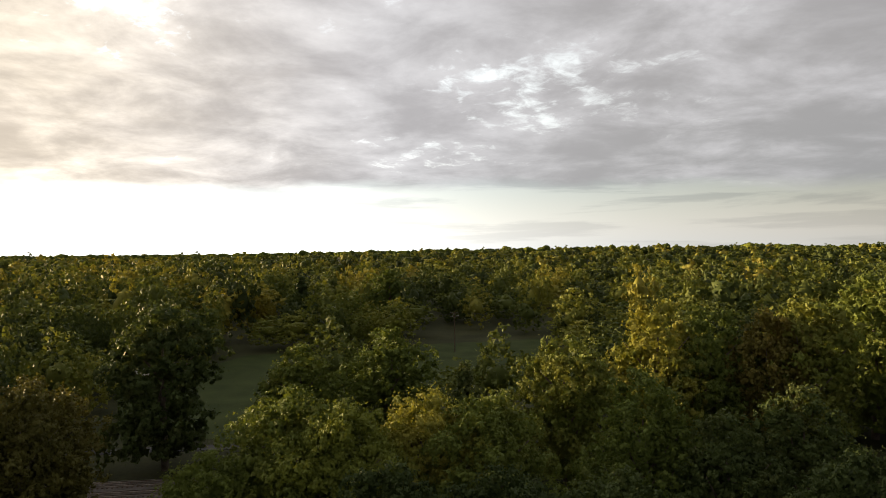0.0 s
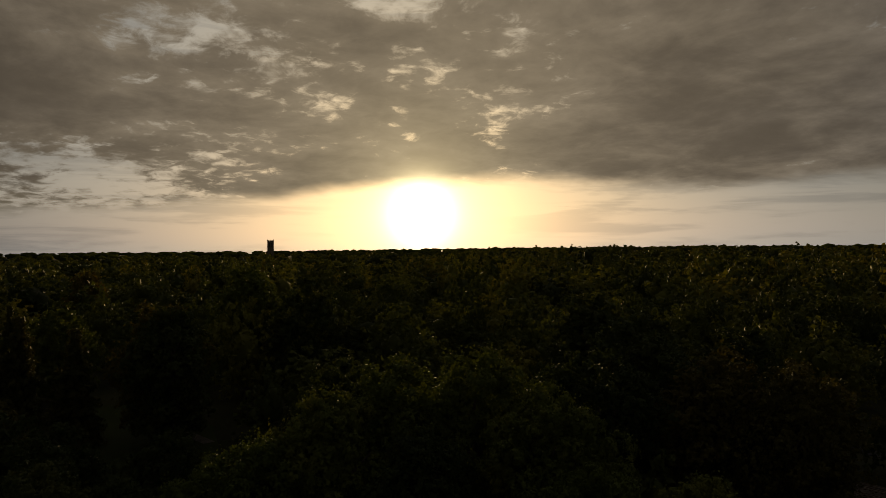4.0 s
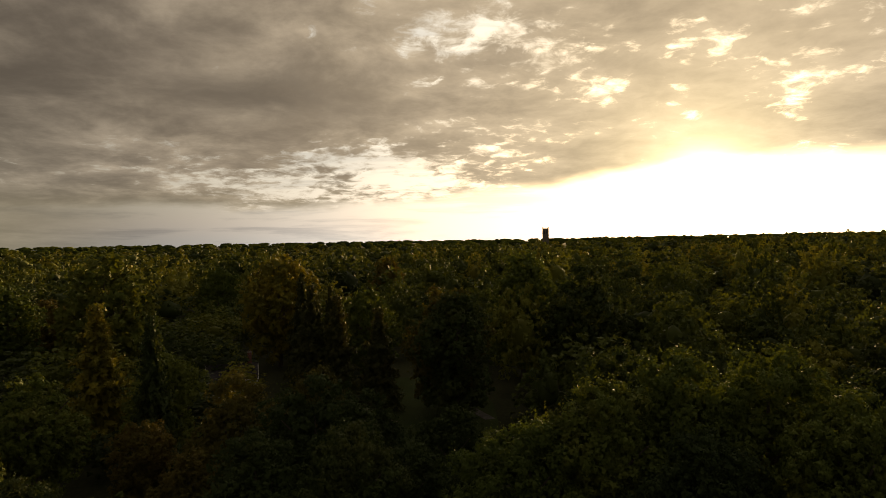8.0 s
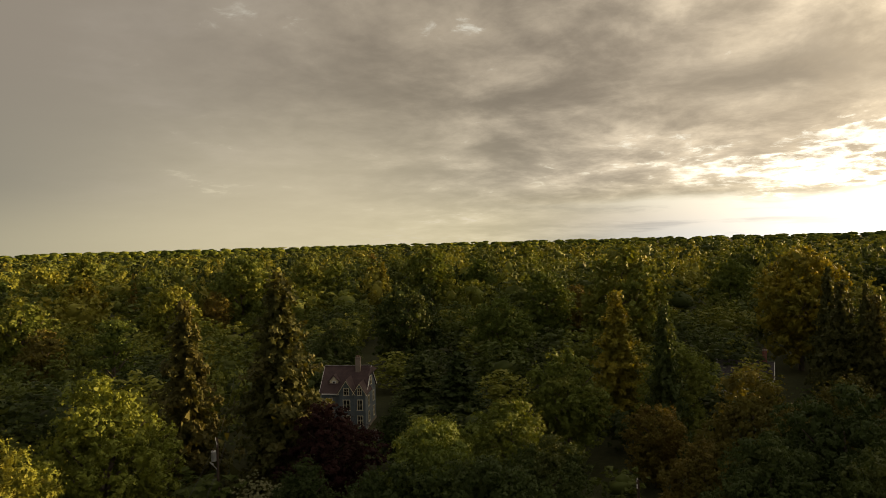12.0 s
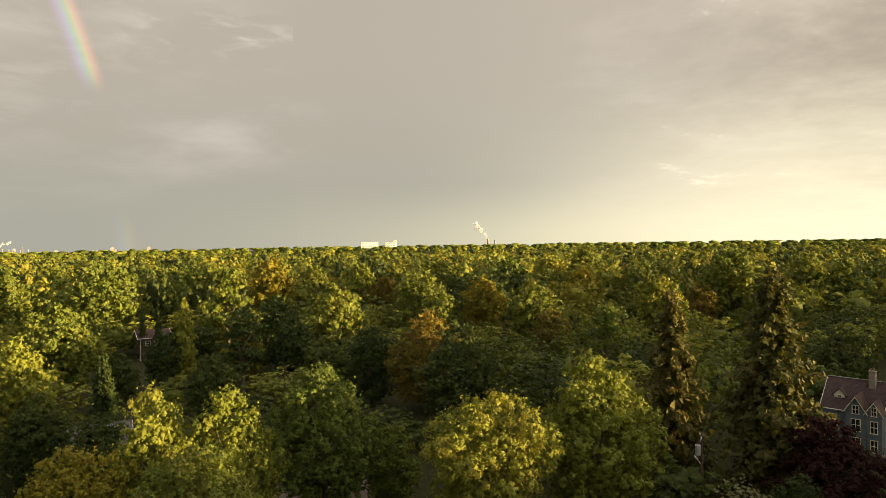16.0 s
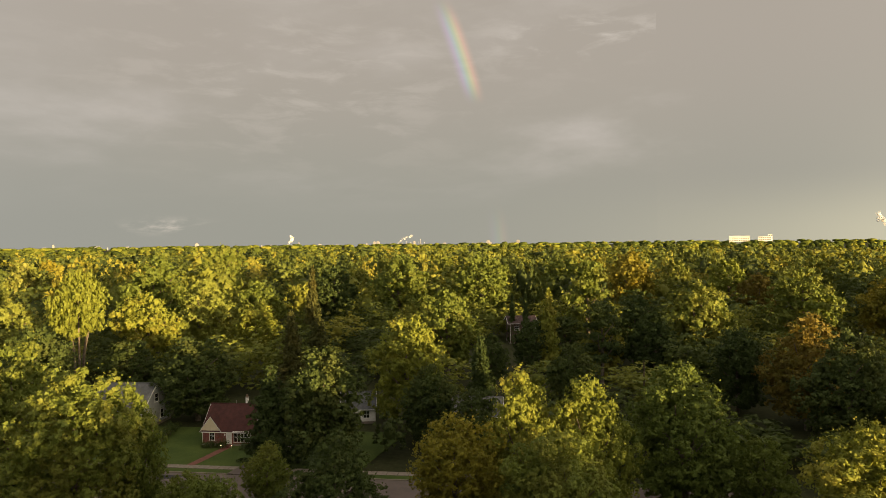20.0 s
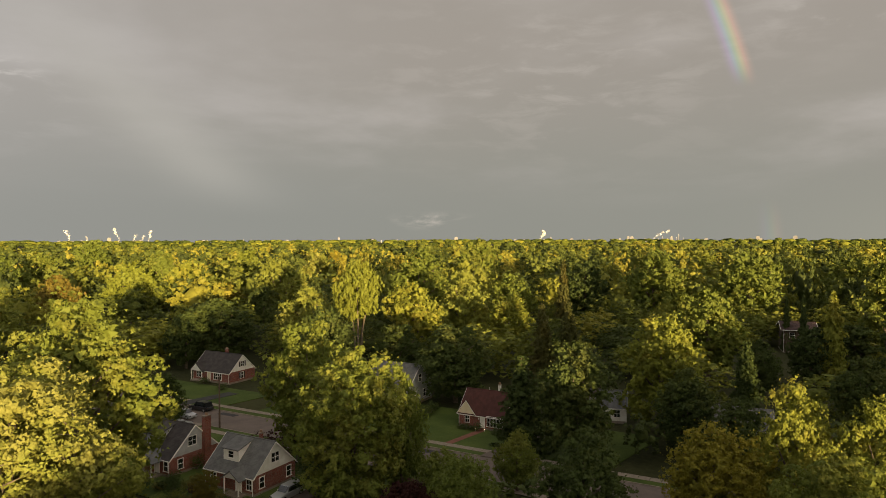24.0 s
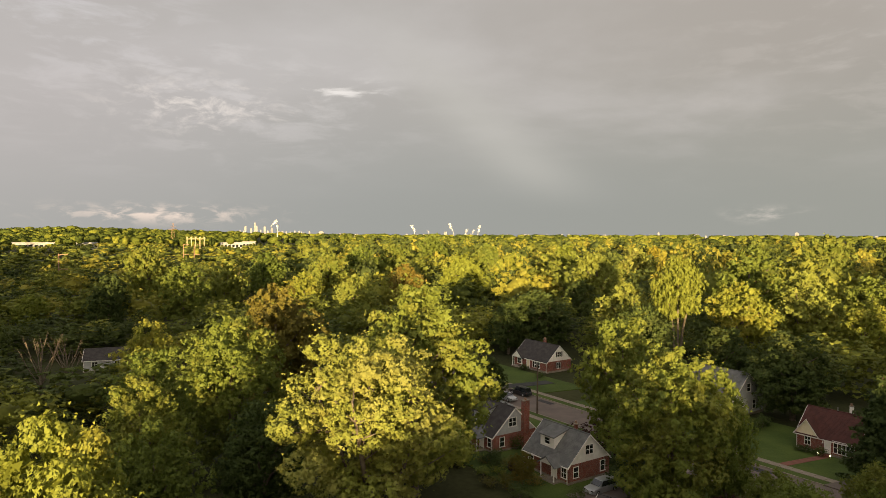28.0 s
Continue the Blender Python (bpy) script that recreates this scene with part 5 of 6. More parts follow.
def RIGHT(L, v, z):
    return pose(L, v, z, 0, 0, 90)


def chimney(h, x, y, z0, z1, wx, wy, mat=BRICK):
    c = part("chimney", box(x - wx / 2, y - wy / 2, z0, x + wx / 2, y + wy / 2, z1), mat, h)
    part("chimney_cap", box(x - wx / 2 - 0.08, y - wy / 2 - 0.08, z1, x + wx / 2 + 0.08, y + wy / 2 + 0.08, z1 + 0.14, bevel=0.02), CONCRETE, c)
    for s in (-1, 1):
        part("flue", rod((x + s * wx * 0.22, y, z1 + 0.1), (x + s * wx * 0.22, y, z1 + 0.5), 0.13, 0.11), RUSTY, c, "clay flue pot")


def dormer(h, x, y, z, wdt, dep, hgt, wall, roof, rise=0.0):
    """A dormer whose face stands at y; a shed roof, or a small gable when rise is given."""
    d = part("dormer", box(x - wdt / 2, y, z - 0.8, x + wdt / 2, y + dep, z + hgt), wall, h)
    if rise:
        part("dormer_gable", prism([(x - wdt / 2, z + hgt), (x + wdt / 2, z + hgt), (x, z + hgt + rise)], "y", y, y + dep), wall, d)
        for s in (-1, 1):
            part("dormer_roof", prism([(x + s * (wdt / 2 + 0.25), z + hgt - 0.22), (x, z + hgt + rise + 0.06), (x, z + hgt + rise + 0.2), (x + s * (wdt / 2 + 0.25), z + hgt - 0.08)], "y", y - 0.25, y + dep + 0.6), roof, d)
    else:
        part("dormer_roof", prism([(y - 0.3, z + hgt), (y + dep + 0.5, z + hgt + 0.95), (y + dep + 0.5, z + hgt + 1.09), (y - 0.3, z + hgt + 0.13)], "x", x - wdt / 2 - 0.2, x + wdt / 2 + 0.2), roof, d)
        part("dormer_cheek", prism([(y, z + hgt), (y + dep + 0.3, z + hgt), (y + dep + 0.3, z + hgt + 0.9)], "x", x - wdt / 2, x + wdt / 2), wall, d)
    put_window(h, pose(x, y - 0.01, z + hgt * 0.22), wdt * 0.34, hgt * 0.6, panes=1)


def porch(h, x0, x1, dep, eave, rise, wall, roof, gable, glazed=False):
    """A gabled porch that stands out from the front wall."""
    p = part("porch_gable", prism([(x0, eave), (x1, eave), ((x0 + x1) / 2, eave + rise)], "y", -dep, 0.2), gable, h, "painted porch gable")
    for s, xe in ((-1, x0), (1, x1)):
        xm = (x0 + x1) / 2
        part("porch_roof", prism([(xe + s * 0.3, eave - 0.22), (xm, eave + rise + 0.06), (xm, eave + rise + 0.2), (xe + s * 0.3, eave - 0.08)], "y", -dep - 0.28, 2.4), roof, p)
        part("porch_post", box(xe - s * 0.16 - 0.08, -dep + 0.02, 0.1, xe - s * 0.16 + 0.08, -dep + 0.18, eave, bevel=0.01), WHITE_PAINT, p, "white porch post")
    part("porch_step", box(x0 - 0.1, -dep - 0.15, -0.1, x1 + 0.1, 0, 0.22, bevel=0.02), CONCRETE, p)
    if wall:
        part("porch_wall", box(x0 + 0.05, -dep + 0.2, 0.22, (x0 + x1) / 2 - 0.3, -dep + 0.36, eave), wall, p)


# the grey-roofed brick house
a = house("brick_house", "red brick house with grey shingle roof and white gables", 77.7, -45.2, 190.8, 9.4, 8.3, 2.75, 6.6, BRICK, WHITE_PAINT, SHINGLE_GREY)
a.matrix_world = a.matrix_world @ Matrix.Scale(0.9, 4)
dormer(a, 3.9, 1.15, 4.0, 3.0, 2.5, 1.45, WHITE_PAINT, SHINGLE_GREY)
porch(a, 5.0, 8.0, 1.4, 2.5, 1.0, None, SHINGLE_GREY, WHITE_PAINT)
put_door(a, pose(6.6, -0.02, 0.25))
put_window(a, FRONT(1.6, 1.35), 1.1, 0.8)
put_window(a, FRONT(8.55, 0.9), 0.95, 1.35)
put_window(a, RIGHT(9.4, 1.5, 0.9), 0.9, 1.4, panes=1)
put_window(a, RIGHT(9.4, 6.9, 0.9), 0.9, 1.4, panes=1)
put_window(a, RIGHT(9.4, 4.15, 3.75), 1.5, 1.3, WHITE_PAINT, 2)
chimney(a, 6.2, 4.7, 5.6, 7.15, 0.45, 0.45)
part("vent_pipe", rod((3.2, 2.6, 5.0), (3.2, 2.6, 5.6), 0.07), METAL, a)
part("fence_screen", box(0.2, -3.2, -0.1, 3.4, -3.05, 1.3), TIMBER, a, "dark wooden fence screen")

# its neighbour with the big chimney
b = house("brick_house", "red brick house with dark roof, grey siding and tall chimney", 92.3, -41.9, 190.8, 9.8, 9.2, 2.75, 6.9, BRICK, GREY_SIDING, SHINGLE_DARK)
b.matrix_world = b.matrix_world @ Matrix.Scale(0.89, 4)
dormer(b, 4.4, 1.25, 4.0, 2.8, 2.6, 1.55, GREY_SIDING, SHINGLE_DARK)
porch(b, 4.6, 8.0, 1.9, 2.5, 1.1, WHITE_PAINT, SHINGLE_GREY, WHITE_PAINT)
put_door(b, pose(6.9, -0.02, 0.25))
put_window(b, FRONT(8.9, 0.9), 0.9, 1.4, panes=1)
put_window(b, FRONT(1.8, 1.0), 1.4, 1.2)
put_window(b, RIGHT(9.8, 1.9, 0.9), 0.9, 1.4, panes=1)
put_window(b, RIGHT(9.8, 4.1, 3.9), 1.5, 1.3, WHITE_PAINT, 2)
chimney(b, 10.15, 6.6, -0.1, 7.8, 0.65, 1.25)

# the dark-roofed house across the street
c = house("brick_house", "low brick house with dark roof and white gables", 138.7, -77.8, 190.8, 12.5, 8.2, 2.7, 6.5, BRICK, WHITE_PAINT, SHINGLE_DARK)
c.matrix_world = c.matrix_world @ Matrix.Scale(0.92, 4)
porch(c, 0.2, 4.2, 0.9, 2.6, 1.7, None, SHINGLE_DARK, WHITE_PAINT)
put_window(c, FRONT(2.2, 0.9), 1.5, 1.3, shutters=None, panes=3)
put_door(c, pose(5.6, -0.02, 0.25), mat=CREAM)
put_window(c, FRONT(8.6, 0.8), 2.6, 1.4, panes=4)
put_window(c, RIGHT(12.5, 3.9, 0.9), 1.0, 1.4, panes=2, shutters=SHINGLE_DARK)
put_window(c, RIGHT(12.5, 4.1, 3.7), 1.2, 1.2, panes=2, shutters=SHINGLE_DARK)
chimney(c, 6.5, 4.9, 5.7, 7.2, 0.6, 0.6)

# the red-roofed house
d = house("brick_house", "red brick house with red-brown roof and cream front gable", 68.9, -86.8, 191.5, 11.0, 8.2, 2.6, 6.3, BRICK, CREAM, SHINGLE_RED)
d.matrix_world = d.matrix_world @ Matrix.Diagonal((0.77, 0.85, 0.93, 1))
part("front_gable", prism([(-0.25, 2.55), (4.1, 2.55), (1.95, 4.9)], "y", -0.12, 0.6), CREAM, d, "cream boarded front gable")
for s, xe in ((-1, -0.45), (1, 4.3)):
    part("gable_roof", prism([(xe, 2.35), (1.95, 4.98), (1.95, 5.12), (xe, 2.49)], "y", -0.35, 3.2), SHINGLE_RED, d)
    part("barge_board", prism([(xe, 2.27), (1.95, 4.86), (1.95, 5.0), (xe, 2.41)], "y", -0.40, -0.34), WHITE_PAINT, d, "white barge board")
put_window(d, FRONT(2.1, 1.0), 1.0, 1.25, panes=2)
put_door(d, pose(5.75, -0.02, 0.3))
part("step", box(5.0, -1.2, -0.1, 6.5, 0, 0.24, bevel=0.02), BRICK, d)
for i in range(5):
    put_window(d, FRONT(7.15 + i * 0.72, 0.75), 0.6, 1.5, panes=1)
part("window_head", box(6.6, -0.16, 2.36, 10.5, 0.02, 2.52, bevel=0.02), WHITE_PAINT, d, "white board over the picture window")
part("wall_box", box(4.75, -0.1, 1.7, 5.0, 0.0, 2.05, bevel=0.02), WHITE_PAINT, d)
chimney(d, 7.4, 5.0, 5.9, 7.2, 0.5, 0.5, WHITE_PAINT)
part("vent_pipe", rod((5.4, 4.1, 6.2), (5.4, 4.1, 6.85), 0.07), METAL, d)
for xx in (4.7, 6.9):
    lamp = part("garden_lamp", rod((xx, -1.3, 0.0), (xx, -1.3, 0.35), 0.05), METAL, d, "small garden lamp")
    part("bulb", rod((xx, -1.3, 0.35), (xx, -1.3, 0.48), 0.07, 0.05), LAMP, lamp, "lit warm bulb")

# the grey house beside it
e = house("grey_house", "pale grey sided house half hidden by trees", 93.6, -88.2, 190.8, 10.0, 9.0, 3.4, 7.4, GREY_SIDING, GREY_SIDING, SHINGLE_GREY)
put_window(e, RIGHT(10.0, 2.6, 1.0), 0.9, 1.4, panes=1)
put_window(e, RIGHT(10.0, 6.2, 1.0), 0.9, 1.4, panes=1)
put_window(e, RIGHT(10.0, 4.5, 4.2), 1.0, 1.3, panes=1)

# a small garage by the near houses
g = house("garage", "small white garage with a dark roof", 56.2, -40.1, 205, 5.4, 6.0, 2.2, 4.0, WHITE_PAINT, WHITE_PAINT, SHINGLE_DARK)
put_window(g, RIGHT(5.4, 3.0, 1.0), 1.6, 0.9, panes=2)

# garden shrubs and hedges
for u in (0.9, 2.0, 3.3, 4.2, 7.4, 8.4, 9.4):
    tree("shrub", 68.9 - 0.98 * u - 0.24, -86.8 - 0.2 * u + 1.15, 1.25 + 0.25 * math.sin(u * 5), 0.85, DARK)
for k in range(7):
    tree("shrub", 75.6 + 0.45 * k, -82.5 - 1.5 * k, 2.0 + 0.4 * math.sin(k * 3), 1.15, DARK)
for x, y, hh, rr, leaf in ((80.5, -41.0, 1.6, 1.3, DARK), (76.0, -40.5, 1.3, 1.2, GREEN), (88.5, -39.0, 1.5, 1.4, DARK), (84.0, -47.5, 2.0, 1.2, DARK), (66.5, -57.5, 2.4, 1.5, DARK),
                           (79.0, -55.5, 4.2, 2.6, MAROON), (75.0, -57.2, 5.0, 3.0, MAROON), (71.5, -58.0, 3.6, 2.4, DARK), (94.5, -52.0, 2.2, 1.4, GREEN), (124.0, -76.0, 1.4, 1.3, DARK), (132.5, -76.8, 1.4, 1.4, DARK)):
    tree("shrub", x, y, hh, rr, leaf)
tree("broad", 71.5, -41.5, 4.6, 1.9, RUSSET)
tree("broad", 83.0, -37.5, 6.0, 2.6, DARK)
# low planting before the near houses
rng_p = random.Random(8)
for k in range(26):
    u, v = rng_p.uniform(-4, 14), rng_p.uniform(2.4, 9.5)
    ox, oy = (77.7, -45.2) if k % 2 else (92.3, -41.9)
    tree("shrub", ox - 0.982 * u + 0.187 * v, oy - 0.187 * u + 0.982 * v, rng_p.uniform(0.9, 2.6), rng_p.uniform(0.9, 1.9), rng_p.choice((DARK, DARK, GREEN, RUSSET)))

# ---- cars ----
def car(paint, x, y, rz, words, long=4.5, tall=1.45, estate=False):
    """A parked car: body, glasshouse, windows, lights and four wheels; its nose points along local x."""
    c = thing("car", x, y, 0.05, rz, words, "car", "parked cars")
    h, hw = long / 2, 0.88
    body = prism([(-h, 0.32), (-h + 0.05, 0.78), (-h + 0.25, 0.90), (h - 1.25, 0.92), (h - 0.25, 0.76), (h, 0.58), (h, 0.30), (h - 0.1, 0.22), (-h + 0.1, 0.22)], "y", -hw, hw)
    bmesh.ops.bevel(body, geom=[e for e in body.edges], offset=0.06, segments=2, affect="EDGES")
    b = part("body", body, paint, c)
    back = -h + (0.25 if estate else 0.75)
    cab = [(back - 0.1, 0.88), (back + (0.12 if estate else 0.55), tall), (0.45, tall + 0.02), (h - 1.2, 0.90)]
    roof = prism(cab, "y", -hw + 0.10, hw - 0.10)
    for v in roof.verts:
        if v.co.z > 1.0:
            v.co.y *= 0.86
    bmesh.ops.bevel(roof, geom=[e for e in roof.edges], offset=0.05, segments=2, affect="EDGES")
    part("roof", roof, paint, c)
    for s in (-1, 1):
        win = prism([(back + 0.25, 0.95), (back + (0.32 if estate else 0.68), tall - 0.1), (0.42, tall - 0.08), (h - 1.5, 0.95)], "y", s * (hw - 0.095), s * (hw - 0.075))
        for v in win.verts:
            if v.co.z > 1.0:
                v.co.y *= 0.875
        part("side_window", win, GLASS, c, "dark side window")
        part("headlight", box(h - 0.13, s * 0.66 - 0.17, 0.56, h + 0.01, s * 0.66 + 0.17, 0.70, bevel=0.02), GLASS, b, "clear headlight")
        part("tail_light", box(-h - 0.012, s * 0.68 - 0.12, 0.66, -h + 0.08, s * 0.68 + 0.12, 0.82, bevel=0.02), SHINGLE_RED, b, "red tail light")
        part("mirror", box(0.62, s * 0.97 - 0.07, 0.92, 0.76, s * 0.97 + 0.07, 1.04, bevel=0.02), paint, b)
    part("windscreen", prism([(0.52, tall - 0.06), (h - 1.24, 0.96), (h - 1.21, 0.97), (0.56, tall - 0.04)], "y", -0.66, 0.66), GLASS, c, "dark windscreen")
    part("rear_window", prism([(back + 0.02, 0.97), (back + (0.14 if estate else 0.5), tall - 0.06), (back + (0.11 if estate else 0.46), tall - 0.04), (back - 0.02, 0.97)], "y", -0.64, 0.64), GLASS, c, "dark rear window")
    for xx in (-h + 0.82, h - 0.85):
        for s in (-1, 1):
            wheel = part("tyre", rod((xx, s * 0.70, 0.32), (xx, s * 0.91, 0.32), 0.32, n=18), RUBBER, c)
            part("rim", rod((xx, s * 0.90, 0.32), (xx, s * 0.925, 0.32), 0.20, n=14), METAL, wheel, "pale metal rim")
    return c


STREET_RZ = 190.8
car(PAINT_WHITE, *street(124.5, 6.6), STREET_RZ, "white saloon car parked along the street kerb")
car(PAINT_SILVER, *street(110.3, 6.4), STREET_RZ, "silver saloon car parked along the street kerb")
car(PAINT_BLACK, *street(112.6, 1.5), STREET_RZ + 180, "dark pickup-like car parked at the far kerb", 4.9, 1.7, True)
car(PAINT_SILVER, *street(104.6, 11.6), STREET_RZ + 90, "silver car standing in a driveway", 4.4)
car(PAINT_SILVER, 66.4, -49.6, STREET_RZ - 90, "silver estate car in the driveway by the brick house", 4.6, 1.6, True)
car(PAINT_BLACK, *street(65.0, 6.9), STREET_RZ, "black saloon car parked along the street kerb")
car(PAINT_WHITE, *street(55.2, -9.2), STREET_RZ + 90, "white car in the driveway of the red-roofed house", 4.4)
car(PAINT_BLACK, -78.2, -72.5, 60, "dark car standing under trees by the tall house", 4.5)


# ---- poles and wires ----
def utility_pole(x, y, h, rz, words, arms=1, can=False, lamp_arm=False):
    p = thing("utility_pole", x, y, ground_height(x, y), rz, words, "utility pole")
    part("pole", rod((0, 0, -0.3), (0, 0, h), 0.17, 0.11, 10), TIMBER, p)
    for i in range(arms):
        z = h - 0.5 - i * 1.0
        arm = part("crossarm", box(-1.25, -0.17, z - 0.06, 1.25, -0.05, z + 0.06, bevel=0.01), TIMBER, p)
        for k in (-1.15, -0.6, 0.6, 1.15):
            part("insulator", rod((k, -0.11, z + 0.06), (k, -0.11, z + 0.26), 0.05, 0.035, 8), WHITE_PAINT, arm, "pale insulator")
        for s in (-1, 1):
            part("brace", rod((s * 0.6, -0.11, z), (0, -0.12, z - 0.55), 0.02), METAL, arm)
    if can:
        t = part("transformer", rod((0, -0.42, h - 2.6), (0, -0.42, h - 1.5), 0.30, 0.30, 16), METAL, p, "grey transformer can")
        part("lid", rod((0, -0.42, h - 1.5), (0, -0.42, h - 1.42), 0.32, 0.26, 16), METAL, t)
        for s in (-0.12, 0.12):
            part("bushing", rod((s, -0.42, h - 1.42), (s, -0.42, h - 1.15), 0.05, 0.03), RUSTY, t)
    if lamp_arm:
        a = part("lamp_arm", rod((0, 0, h - 3.8), (-1.5, -0.5, h - 3.4), 0.035), METAL, p)
        part("lamp_head", rod((-1.4, -0.46, h - 3.42), (-2.1, -0.7, h - 3.36), 0.14, 0.06), METAL, a, "pale street lamp head")
    return p


def cable(parent, a, b, sag, mat=RUBBER, r=0.02):
    a, b = Vector(a), Vector(b)
    bm, last = bmesh.new(), None
    for i in range(13):
        f = i / 12
        q = a.lerp(b, f) - Vector((0, 0, sag * 4 * f * (1 - f)))
        if last is not None:
            rod(last, q, r, n=5, bm=bm)
        last = q
    part("cable", bm, mat, parent)


utility_pole(99.3, -60.4, 8.8, 10, "dark wooden utility pole beside the street", 0)
pole_b = utility_pole(-44.6, -66.4, 10.0, 60, "wooden utility pole with grey transformer and street lamp", 1, True, True)
for z, s in ((9.6, 0.6), (6.6, 0.9), (6.3, 1.0)):
    cable(pole_b, (0.0, 0.0, z), (38, -9, z + 0.2), s)
    cable(pole_b, (0.0, 0.0, z), (-40, 6, z), s)
utility_pole(3.4, 207, 12.8, 15, "tall dark utility pole at the edge of the field", 2)
utility_pole(-64.0, -24.0, 7.5, 20, "wooden utility pole half hidden by dark trees")
pole_c = utility_pole(31.4, -163.0, 10.5, 5, "wooden utility pole with crossarms before the wooden house", 2, False, True)
cable(pole_c, (0, 0, 8.0), (-34, 14, 7.0), 0.8)
utility_pole(2.6, -128.6, 9.0, 40, "slim pole with a street lamp among trees", 0, False, True)


# ---- the tall house ----
v = house("tall_house", "tall blue-grey shingled house with plum roof and gables", -77.6, -85.0, 121, 8.0, 8.0, 6.4, 10.2, BLUE_SIDING, BLUE_SIDING, SHINGLE_PLUM)
for x0, gw in ((4.9, 2.6), (7.2, 1.9)):
    bay = part("bay", box(x0 - gw / 2, -1.3, 0.3, x0 + gw / 2, 0.1, 6.6), BLUE_SIDING, v, "projecting shingled bay")
    part("bay_gable", prism([(x0 - gw / 2, 6.6), (x0 + gw / 2, 6.6), (x0, 6.6 + gw * 0.75)], "y", -1.3, 2.2), BLUE_SIDING, bay)
    for s in (-1, 1):
        part("bay_roof", prism([(x0 + s * (gw / 2 + 0.3), 6.2), (x0, 6.66 + gw * 0.75), (x0, 6.84 + gw * 0.75), (x0 + s * (gw / 2 + 0.3), 6.38)], "y", -1.6, 3.0), SHINGLE_PLUM, bay)
        part("bay_board", prism([(x0 + s * (gw / 2 + 0.3), 6.1), (x0, 6.56 + gw * 0.75), (x0, 6.72 + gw * 0.75), (x0 + s * (gw / 2 + 0.3), 6.26)], "y", -1.66, -1.6), CREAM, bay, "cream barge board")
    for z in (1.0, 3.7, 6.2):
        put_window(v, pose(x0, -1.31, z), gw * 0.42 if z < 6 else gw * 0.3, 1.6 if z < 6 else 1.1, CREAM, 2)
for z in (1.0, 3.7):
    for vv in (2.0, 6.0):
        put_window(v, RIGHT(8.0, vv, z), 1.1, 1.6, CREAM, 2)
    put_window(v, FRONT(1.6, z), 0.9, 1.6, CREAM, 2)
put_window(v, RIGHT(8.0, 4.0, 7.0), 1.2, 1.3, CREAM, 2)
dormer(v, 2.1, 1.3, 7.2, 1.5, 1.6, 0.9, CREAM, SHINGLE_PLUM, 0.8)
chimney(v, 6.0, 3.3, 8.6, 11.7, 0.85, 0.7, CONCRETE)
part("ridge_flashing", box(-0.2, 3.94, 10.23, 8.2, 4.06, 10.28), METAL, v, "pale metal ridge")
part("hip_end", prism([(0.4, 9.0), (7.6, 9.0), (4.0, 10.1)], "x", 8.22, 8.5), SHINGLE_PLUM, v)

# ---- buildings half seen among the trees ----
cab = house("wooden_house", "brown wooden house with a shallow roof among conifers", 43.6, -199.0, 200, 8.0, 9.0, 6.6, 8.2, TIMBER, TIMBER, SHINGLE_PLUM, 0.7)
put_window(cab, FRONT(2.2, 4.2), 1.2, 1.2)
put_window(cab, RIGHT(8.0, 4.2, 4.2), 1.0, 1.2)
low = house("low_house", "low house with a grey roof between trees", 33.5, -105.0, 195, 9.0, 8.0, 2.6, 4.9, GREY_SIDING, WHITE_PAINT, SHINGLE_GREY)
put_window(low, RIGHT(9.0, 3.8, 1.0), 1.0, 1.2)
dh = house("grey_house", "low grey house among dark woods", 168.0, 17.0, 268, 9.0, 7.5, 2.7, 4.8, GREY_SIDING, GREY_SIDING, SHINGLE_DARK)
put_window(dh, FRONT(2.4, 1.0), 1.2, 1.2)
put_window(dh, FRONT(7.0, 0.9), 1.0, 1.4)
sh = house("white_house", "small white house half hidden behind garden trees", 53.0, -103.6, 204, 6.0, 6.0, 2.7, 5.0, WHITE_PAINT, WHITE_PAINT, SHINGLE_GREY)
put_window(sh, FRONT(1.6, 1.0), 1.0, 1.2)
put_window(sh, FRONT(4.4, 1.0), 1.0, 1.2)
wh = house("white_house", "white gabled house behind the park trees", -136.0, -34.5, 100, 10.0, 8.0, 4.0, 6.4, GREY_SIDING, WHITE_PAINT, SHINGLE_DARK)
put_window(wh, FRONT(3.0, 1.4), 1.1, 1.4)
put_window(wh, FRONT(6.5, 1.4), 1.1, 1.4)
chimney(wh, 8.5, 4.0, 5.8, 8.6, 0.8, 0.8)
nh = house("white_house", "small white gabled house beyond the railway", -84.0, 168.0, 28, 8.5, 8.0, 3.6, 6.2, WHITE_PAINT, WHITE_PAINT, SHINGLE_DARK)
put_window(nh, FRONT(2.2, 1.2), 1.0, 1.4)
put_window(nh, FRONT(6.0, 1.2), 1.0, 1.4)


# ---- the distance ----
def polar(az, d):
    a = math.radians(az)
    return -math.sin(a) * d, math.cos(a) * d


